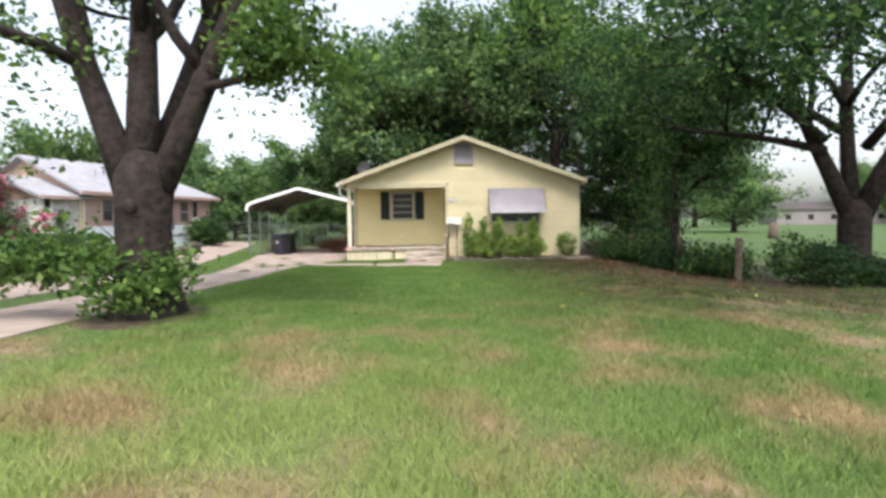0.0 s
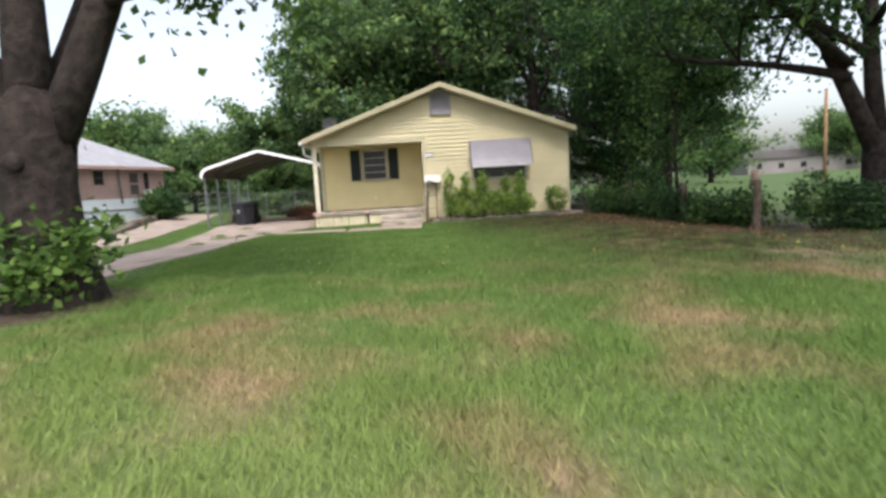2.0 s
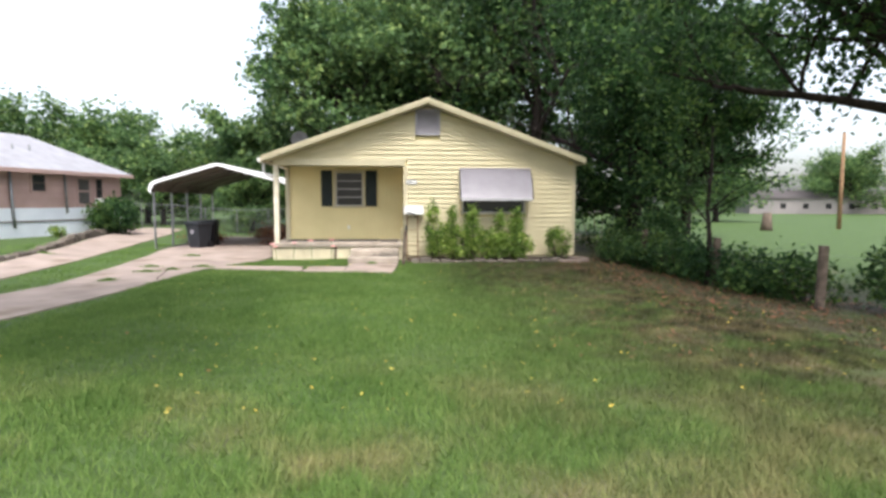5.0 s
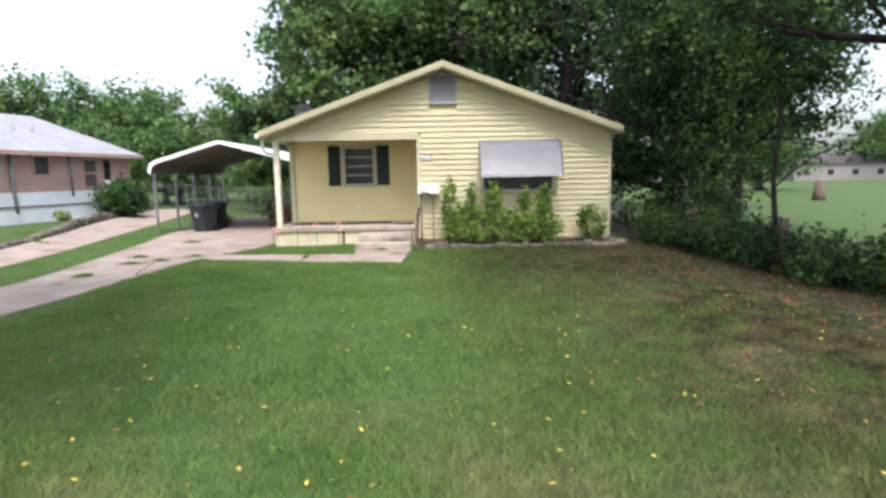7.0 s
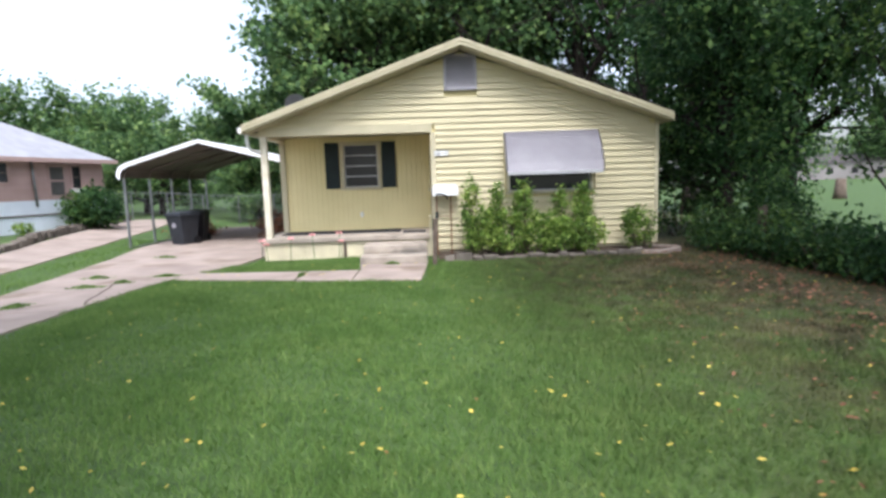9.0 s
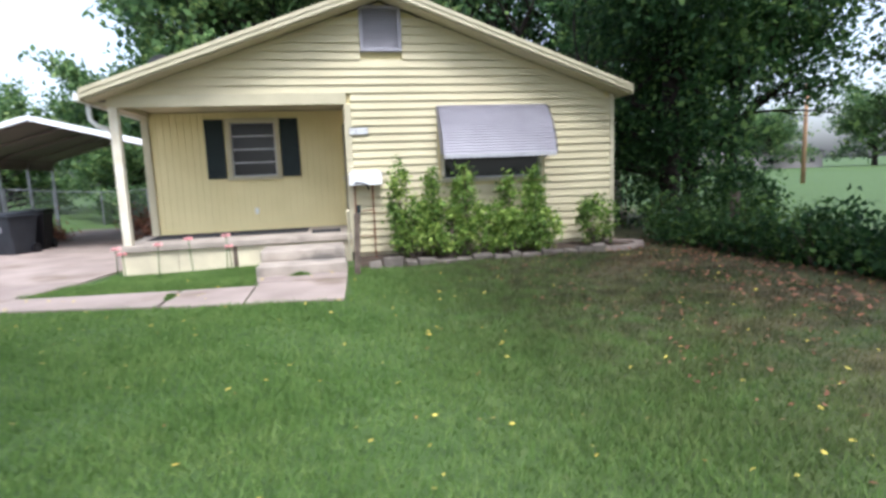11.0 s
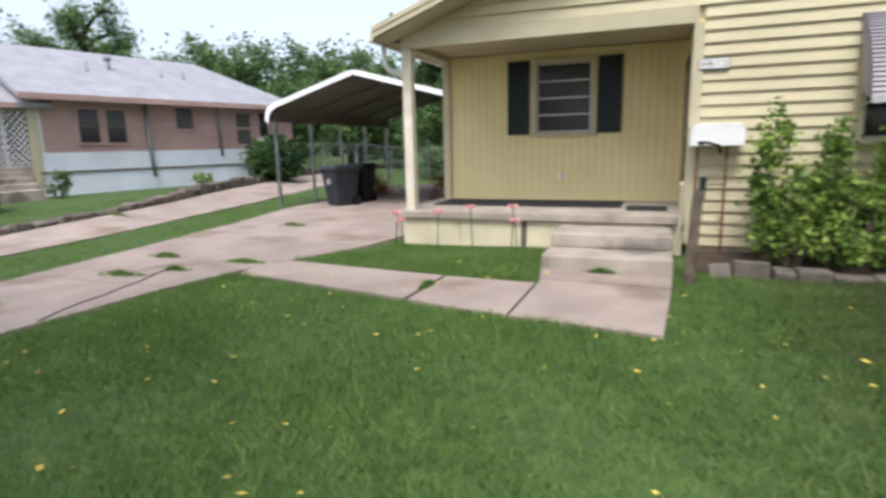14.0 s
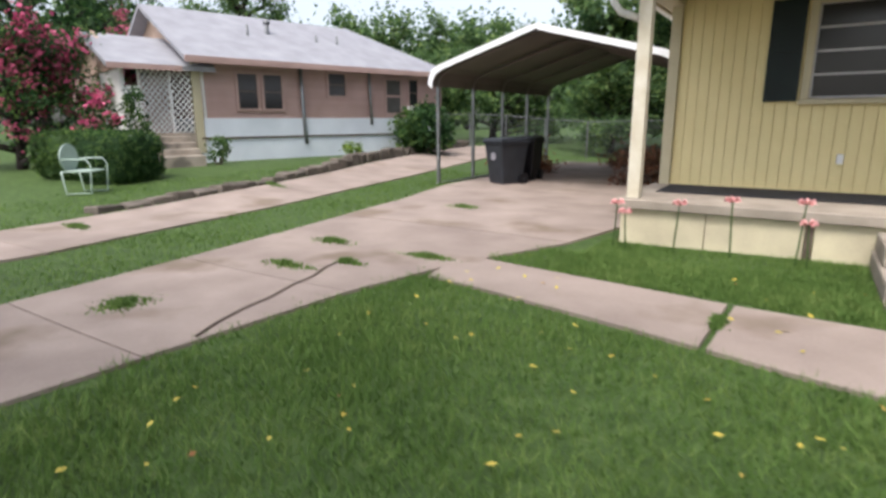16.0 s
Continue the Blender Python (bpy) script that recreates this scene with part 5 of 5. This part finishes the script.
ol = thing("outlet_box", -1.70, WALLY - 0.02, 0.90, "small cream outlet box on the porch wall", "outlet box")
part("box_cover", Shape().box(-0.035, -0.05, -0.06, 0.035, 0.0, 0.06), WHITE, ol, bevel=0.008)

# gutter elbow and dish
gd = thing("downspout", -4.0, 19.3, 2.9, "white downspout elbow under the corner of the eave", "downspout")
gd.location = (0, 0, 0)
part("pipe", Shape().tube([(-3.99, 19.5, 2.88), (-3.99, 19.52, 2.62), (-3.92, 19.54, 2.52), (-3.66, 19.72, 2.42)], 0.04, 8), WHITE, gd, smooth=True)
part("gutter", Shape().box(-4.07, 19.15, EAVE_Z - 0.15, -3.975, BACK, EAVE_Z - 0.03), WHITE, gd, bevel=0.008)
ds = thing("satellite_dish", -3.3, 21.5, 3.45, "grey satellite dish on the roof edge", "satellite dish")
s = Shape()
for i in range(6):
    r = 0.28 * i / 5
    s.v += [(r * math.cos(a * math.pi / 8), -0.25 * r * r / 0.28, r * math.sin(a * math.pi / 8)) for a in range(16)]
for i in range(5):
    s.f += [(i * 16 + a, i * 16 + (a + 1) % 16, (i + 1) * 16 + (a + 1) % 16, (i + 1) * 16 + a) for a in range(16)]
s.v = [tuple(pose(0, 0, 0.35, 25, 0, 15) @ Vector(p)) for p in s.v]
part("dish", s, STEEL, ds, smooth=True)
part("mast", Shape().tube([(0, 0.05, -0.15), (0, 0.05, 0.35)], 0.02, 6).tube([(0, 0.05, 0.3), (0, -0.25, 0.25)], 0.012, 6), STEEL, ds)

# bed edging
bed = thing("flower_bed", 2.8, 18.9, 0, "dark soil flower bed edged with stones and broken concrete", "flower bed", kind="structure")
bed.location = (0, 0, 0)
sb = Shape()
for i in range(20):
    x0, x1 = 0.22 + i * 0.26, 0.22 + (i + 1) * 0.26
    sb.add([(x0, 18.42, gz(x0, 18.42) + 0.03), (x1, 18.42, gz(x1, 18.42) + 0.03), (x1, FACE + 0.03, 0.05), (x0, FACE + 0.03, 0.05)], [(0, 1, 2, 3)])
part("soil", sb, SOIL, bed)
rg = random.Random(4)
x = 0.35
while x < 4.4:
    wdt = rg.uniform(0.16, 0.36)
    hh = rg.uniform(0.06, 0.14) + (0.05 if x < 1.2 else 0)
    part("edging_stone", Shape().box(0, -0.09, -0.05, wdt, 0.09, hh, pose(x, 18.40 + rg.uniform(-0.04, 0.05), gz(x, 18.4), rg.uniform(-12, 12), rg.uniform(-8, 8), rg.uniform(-10, 10))), STONE, bed, bevel=0.02)
    x += wdt + 0.02
for k in range(10):
    a0, a1 = -1.9 + k * 0.30, -1.9 + (k + 1) * 0.30
    cx, cyy, r0, r1 = 4.75, 18.92, 0.55, 0.70
    z = gz(4.75, 18.9)
    s = Shape()
    q = [(cx + 1.25 * r * math.cos(a), cyy + r * math.sin(a) * 0.8, zz) for zz in (z - 0.05, z + 0.09) for r, a in ((r0, a0), (r1, a0), (r1, a1 - 0.02), (r0, a1 - 0.02))]
    s.add(q, [(0, 3, 2, 1), (4, 5, 6, 7), (0, 1, 5, 4), (1, 2, 6, 5), (2, 3, 7, 6), (3, 0, 4, 7)])
    part("edging_block", s, CONCRETE, bed)

# fence line
fl = thing("wire_fence", 7, 15, 0, "old wire fence with weathered wooden posts along the lot line", "fence")
fl.location = (0, 0, 0)
for x, y, h in ((7.6, 12.1, 1.15), (7.3, 15.0, 1.1), (6.9, 18.0, 1.1), (8.6, 8.2, 1.1)):
    part("post", Shape().tube([(x, y, gz(x, y) - 0.2), (x + 0.01, y, gz(x, y) + h * 0.5), (x + 0.02, y, gz(x, y) + h)], 0.085, 9, rough=0.08, rng=rg), WOOD, fl)
for h in (0.35, 0.7, 1.0):
    part("wire", Shape().tube([(8.6, 8.2, gz(8.6, 8.2) + h), (7.6, 12.1, gz(7.6, 12.1) + h), (7.3, 15, gz(7.3, 15) + h), (6.9, 18, gz(6.9, 18) + h)], 0.002, 4), STEEL, fl)

cf = thing("chain_link_fence", -9, 33, 0, "grey chain-link fence across the back garden", "fence")
cf.location = (0, 0, 0)
for i in range(8):
    x = -15.5 + i * 1.65
    part("post", Shape().tube([(x, 33.2, gz(x, 33) - 0.1), (x, 33.2, gz(x, 33) + 1.35)], 0.03, 7), STEEL, cf)
part("top_rail", Shape().tube([(-15.5 + i * 1.65, 33.2, gz(-15.5 + i * 1.65, 33) + 1.33) for i in range(8)], 0.014, 6), STEEL, cf)
s = Shape()
for i in range(-9, 77):
    for d in (-1, 1):
        x0 = -15.5 + i * 0.15
        x1 = x0 + d * 1.25
        if min(x0, x1) < -15.6 or max(x0, x1) > -3.9:
            continue
        z = gz(x0, 33)
        s.add([(x0 - 0.004, 33.2, z + 0.05), (x0 + 0.004, 33.2, z + 0.05), (x1 + 0.004, 33.2, z + 1.3), (x1 - 0.004, 33.2, z + 1.3)], [(0, 1, 2, 3)])
part("mesh", s, STEEL, cf, kind="stuff")


def brush_pile(x, y, rx, h, seed, label):
    t = thing("brush_pile", x, y, gz(x, y), label, "brush pile", "brush piles by the carport")
    rr = random.Random(seed)
    s = Shape()
    tips = []
    for _ in range(70):
        a, q = rr.uniform(0, 6.28), rr.random() ** 0.5 * rx
        p = Vector((q * math.cos(a), q * math.sin(a) * 0.7, rr.uniform(0, h) * (1 - q / rx * 0.7)))
        d = Vector((rr.uniform(-1, 1), rr.uniform(-1, 1), rr.uniform(-0.2, 0.5))).normalized() * rr.uniform(0.2, 0.5)
        s.tube([p - d, p, p + d + Vector((0, 0, 0.05))], [0.012, 0.01, 0.004], 4)
        tips += [tuple(p), tuple(p + d)]
    tips = [(a, b, max(c, 0.05)) for a, b, c in tips]
    part("sticks", s, WOOD, t)
    leaves("dead_leaves", tips, 0.22, 12, 0.09, RED_BROWN, t, seed)


brush_pile(-4.6, 25.6, 0.9, 1.1, 3, "pile of cut branches with dead reddish-brown leaves")
brush_pile(-6.2, 29.9, 0.9, 0.7, 5, "low pile of dead branches and brown leaves")
brush_pile(-8.3, 26.6, 0.6, 0.9, 6, "heap of dry brown cuttings by the bins")

# pink lilies before the porch
for k, (x, y, h) in enumerate(((-3.72, 19.1, 0.5), (-3.55, 19.0, 0.42), (-3.1, 19.15, 0.52), (-2.55, 19.1, 0.58), (-2.0, 19.05, 0.6), (-1.9, 18.98, 0.42))):
    f = thing("pink_lily", x, y, gz(x, y), "pink trumpet lilies on one bare stem before the porch", "flower", "pink lilies before the porch")
    part("stem", Shape().tube([(0, 0, -0.03), (0.02 * (-1) ** k, 0, h * 0.6), (0.03 * (-1) ** k, 0, h)], 0.008, 5), LEAF_HEDGE, f)
    top = (0.03 * (-1) ** k, 0, h)
    for j in range(5):
        a = j * 1.257 + k
        s = Shape()
        d = Vector((math.cos(a), math.sin(a), 0.35)).normalized()
        u = d.orthogonal().normalized()
        w = d.cross(u)
        o = Vector(top)
        ring0 = [o + d * 0.015 + (u * math.cos(b) + w * math.sin(b)) * 0.008 for b in np.arange(6) * 1.047]
        ring1 = [o + d * 0.07 + (u * math.cos(b) + w * math.sin(b)) * (0.035 if i % 2 else 0.022) for i, b in enumerate(np.arange(6) * 1.047)]
        s.add(ring0 + ring1, [(i, (i + 1) % 6, (i + 1) % 6 + 6, i + 6) for i in range(6)])
        part("bloom", s, PETAL, f)


def scatter(name, n, x0, x1, y0, y1, size, m, seed, label):
    rng = np.random.default_rng(seed)
    x, y = rng.uniform(x0, x1, n), rng.uniform(y0, y1, n)
    c = np.stack([x, y, ground_z(x, y) + rng.uniform(0.02, 0.06, n)], 1)
    a = rng.uniform(0, 6.28, n)
    s = size * rng.uniform(0.5, 1.3, n)
    d = np.stack([np.cos(a), np.sin(a), rng.uniform(-0.4, 0.4, n)], 1) * s[:, None]
    u = np.stack([-np.sin(a), np.cos(a), rng.uniform(-0.4, 0.4, n)], 1) * s[:, None] * 0.3
    v = np.stack([c - d * 0.5, c + u, c + d * 0.5, c - u], 1).reshape(-1, 3)
    soup(name, v, np.arange(4 * n).reshape(-1, 4), m, kind="stuff", label=label, category="fallen leaves")


scatter("fallen_leaves", 650, -4.5, 7, 7, 18.3, 0.048, YELLOW_LEAF, 5, "yellow and brown fallen leaves scattered on the grass")
scatter("leaf_litter_thin", 1500, 2.0, 7.5, 8.5, 18.3, 0.05, RED_BROWN, 9, "brown leaf litter scattered in the thin grass")
scatter("leaf_litter", 2600, 4.4, 9.5, 10.5, 20, 0.08, RED_BROWN, 6, "brown leaf litter under the trees")

# rock edging and plants at the pink house
rk = thing("rock_border", -13.2, 27, 0, "low border of rough brown stones before the pink house", "rock border", kind="structure")
rk.location = (0, 0, 0)
y = 17.0
while y < 33.5:
    wd = rg.uniform(0.25, 0.5)
    x = curve_at(NDRIVE_L, y) - 0.25
    z = gz(x, y)
    part("stone", Shape().box(-0.15, 0, -0.2, 0.15, wd, 0.10 + 0.14 * float(ss(21, 24, y)) + rg.uniform(-0.03, 0.05), pose(x, y, z, rg.uniform(-5, 5), rg.uniform(-10, 10), rg.uniform(-12, 12) + (8 if y < 24 else 15))), STONE, rk, bevel=0.03)
    y += wd + 0.03
shrub("oleander", -12.9, 28.6, 1.0, 0.8, 1.55, "dark green pointed-leaved shrub before the pink house", LEAF_DARK, 301, n=120, per=18, leaf=0.2, spray=0.3, group="")
shrub("small_shrub", -13.9, 26.2, 0.35, 0.3, 0.45, "small bright green plant at the house base", LEAF_BRIGHT, 302, n=30, per=14, leaf=0.09, spray=0.12)


def box_hedge(x, y, rz, hx, hy, h, label, leafm, seed):
    """A clipped bush: small leaves packed over the sides and top of a rounded block."""
    rng = np.random.default_rng(seed)
    t = thing("clipped_hedge", x, y, gz(x, y), label, "hedge", "clipped hedges at the pink house")
    t.rotation_euler[2] = radians(rz)
    core = part("foliage_core", Shape().box(-hx * 0.86, -hy * 0.86, 0.0, hx * 0.86, hy * 0.86, h * 0.92), leafm, t, bevel=0.12)
    core.data.shade_smooth()
    n = 620
    d = rng.uniform(-1, 1, (n, 3))
    d /= (np.abs(d) ** 5).sum(1)[:, None] ** 0.2
    c = np.stack([d[:, 0] * hx, d[:, 1] * hy, (d[:, 2] * 0.5 + 0.5) * h], 1)
    leaves("foliage", c, 0.07, 18, 0.05, leafm, t, seed, droop=0.0)
    return t


box_hedge(-13.45, 18.85, 20, 0.62, 0.62, 0.95, "clipped dark green box bush on the lawn", LEAF_DARK, 303)
box_hedge(-14.9, 18.8, 20, 0.75, 0.6, 0.95, "clipped box bush with a lighter green top", LEAF_HEDGE, 304)
shrub("climbing_rose", -15.3, 20.3, 0.25, 0.25, 1.9, "tall thin climbing plant at the lattice porch", LEAF_DARK, 305, n=60, per=16, leaf=0.09, spray=0.15)
shrub("potted_plant", -14.6, 21.9, 0.25, 0.25, 0.7, "grey-green plant on a stone beside the steps", LEAF_BACK, 306, n=30, per=14, leaf=0.1, spray=0.12)

ch = thing("garden_chair", -12.5, 17.75, gz(-12.5, 17.75), "pale green round-framed metal garden chair on the lawn", "chair")
ch.rotation_euler[2] = radians(125)
MINT = mat("pale_mint_paint", (0.42, 0.52, 0.46), (0.30, 0.38, 0.33), 0.5)
part("seat", Shape().box(-0.24, -0.22, 0.38, 0.24, 0.24, 0.41), MINT, ch, bevel=0.01)
part("backrest", Shape().prism([(0.26 * math.cos(a), 0.62 + 0.24 * math.sin(a)) for a in np.arange(16) * math.pi / 8], 0.22, 0.245), MINT, ch, bevel=0.006)
for sx in (-0.25, 0.25):
    part("leg_loop", Shape().tube([(sx, 0.2, 0.6), (sx, -0.2, 0.6), (sx, -0.26, 0.5), (sx, -0.22, 0.03), (sx, 0.2, 0.02), (sx, 0.24, 0.4)], 0.015, 6), MINT, ch, smooth=True)

# beyond the field
def far_house(name, x, y, w, d, h, label, rz=0):
    t = thing(name, x, y, gz(x, y), label, "building", "buildings beyond the field")
    t.rotation_euler[2] = radians(rz)
    part("wall", Shape().box(-w / 2, 0, 0, w / 2, d, h), FAR_WALL, t)
    rf = Shape()
    rf.add([(-w / 2 - 0.4, -0.4, h), (w / 2 + 0.4, -0.4, h), (w / 2 + 0.4, d + 0.4, h), (-w / 2 - 0.4, d + 0.4, h), (-w / 2, d / 2, h + 1.6), (w / 2, d / 2, h + 1.6)], [(0, 3, 2, 1), (0, 1, 5, 4), (2, 3, 4, 5), (0, 4, 3), (1, 2, 5)])
    part("roof", rf, FAR_ROOF, t)
    for i in range(int(w // 4)):
        xx = -w / 2 + 2 + i * 4
        part("window", Shape().box(xx - 0.5, -0.03, 1.0, xx + 0.5, 0.0, 2.0), glass, t)
    return t


far_house("far_building", 80, 104, 28, 10, 3.0, "long low pale building with a dark roof beyond the field", -12)
far_house("far_building", 41, 112, 12, 8, 2.6, "small pale house with a dark roof beyond the field")
up = thing("utility_pole", 33.7, 44, gz(33.7, 44), "brown wooden utility pole at the edge of the field", "utility pole")
part("pole", Shape().tube([(0, 0, -0.3), (0, 0, 7.4)], [0.16, 0.11], 10), POLE, up, smooth=True)
part("pole_cap", Shape().tube([(0, 0, 7.4), (0, 0, 7.46)], 0.12, 10), STEEL, up)
st = thing("tree_stump", 26.5, 42, gz(26, 42), "short brown tree stump in the field", "stump")
part("stump_wood", Shape().tube([(0, 0, -0.1), (0, 0, 0.5), (0.05, 0, 1.3)], [0.42, 0.33, 0.28], 12, rough=0.1, rng=rg), WOOD, st, smooth=True)


# boards, planks and siding ------------------------------------------------
pitch = 0.1432
for i in range(32):
    z0 = 0.13 + i * pitch
    z1 = z0 + pitch
    spans = []
    if z1 < 2.90:
        spans = [(XP + 0.09, XR - 0.06)]
        if z0 < 2.70 and z1 > 1.36:
            spans = [(XP + 0.09, 1.80), (3.88, XR - 0.06)]
    else:
        zt = z1
        xl = PEAK_X - (PEAK_Z - 0.16 - zt) / SLOPE_L
        xr = PEAK_X + (PEAK_Z - 0.16 - zt) / SLOPE_R
        if zt > PEAK_Z - 0.2:
            break
        xl, xr = max(xl, XL), min(xr, XR - (0.06 if z0 < 2.95 else 0))
        spans = [(xl, xr)]
        if z0 < 2.98:
            spans = [(XP + 0.09, xr)]
        if z1 > 3.7 and z0 < 4.45:
            spans = [(xl, 0.465), (1.215, xr)]
    for a, b in spans:
        if b - a < 0.1:
            continue
        e = 0.0
        la = lb = 0.0
        if z1 > 3.05:
            la, lb = (pitch / SLOPE_L if a < 0.4 and a > XL + 0.01 else 0), (pitch / SLOPE_R if b > 1.3 and b < XR - 0.01 else 0)
            la, lb = min(la, a - XL), min(lb, XR - b)
        s = Shape()
        yo, yi = FACE - 0.021, FACE + 0.028
        s.add([(a - la, yo, z0), (b + lb, yo, z0), (b + lb, yi, z0 + 0.004), (a - la, yi, z0 + 0.004), (a, FACE + 0.012, z1 + 0.002), (b, FACE + 0.012, z1 + 0.002), (b, yi, z1 + 0.002), (a, yi, z1 + 0.002)],
              [(0, 1, 5, 4), (0, 3, 2, 1), (0, 4, 7, 3), (1, 2, 6, 5), (4, 5, 6, 7)])
        part("siding_board", s, YELLOW, house)
w = (XP - XL - 0.10) / 29
for i in range(29):
    x0 = XL + 0.10 + i * w
    gaps = [(0.5, 2.88)]
    if x0 < -1.19 and x0 + w > -2.16:
        gaps = [(0.5, 1.54), (2.78, 2.88)]
    for a, b in gaps:
        s = Shape().add([(x0 + 0.002, WALLY + 0.006, a), (x0 + 0.008, WALLY, a), (x0 + w - 0.008, WALLY, a), (x0 + w - 0.002, WALLY + 0.006, a), (x0 + 0.002, WALLY + 0.006, b), (x0 + 0.008, WALLY, b), (x0 + w - 0.008, WALLY, b), (x0 + w - 0.002, WALLY + 0.006, b)],
                        [(0, 1, 5, 4), (1, 2, 6, 5), (2, 3, 7, 6)])
        part("wall_plank", s, YELLOW_WALL, house)
for i in range(15):
    z0 = 1.32 + i * 0.11
    s = Shape()
    x = NX
    s.add([(x + 0.0, NY0, z0), (x + 0.0, NY1, z0), (x - 0.03, NY1, z0), (x - 0.03, NY0, z0), (x - 0.015, NY0, z0 + 0.112), (x - 0.015, NY1, z0 + 0.112)], [(0, 1, 5, 4), (0, 3, 2, 1)])
    part("siding_board", s, PINK_SIDING, nb)
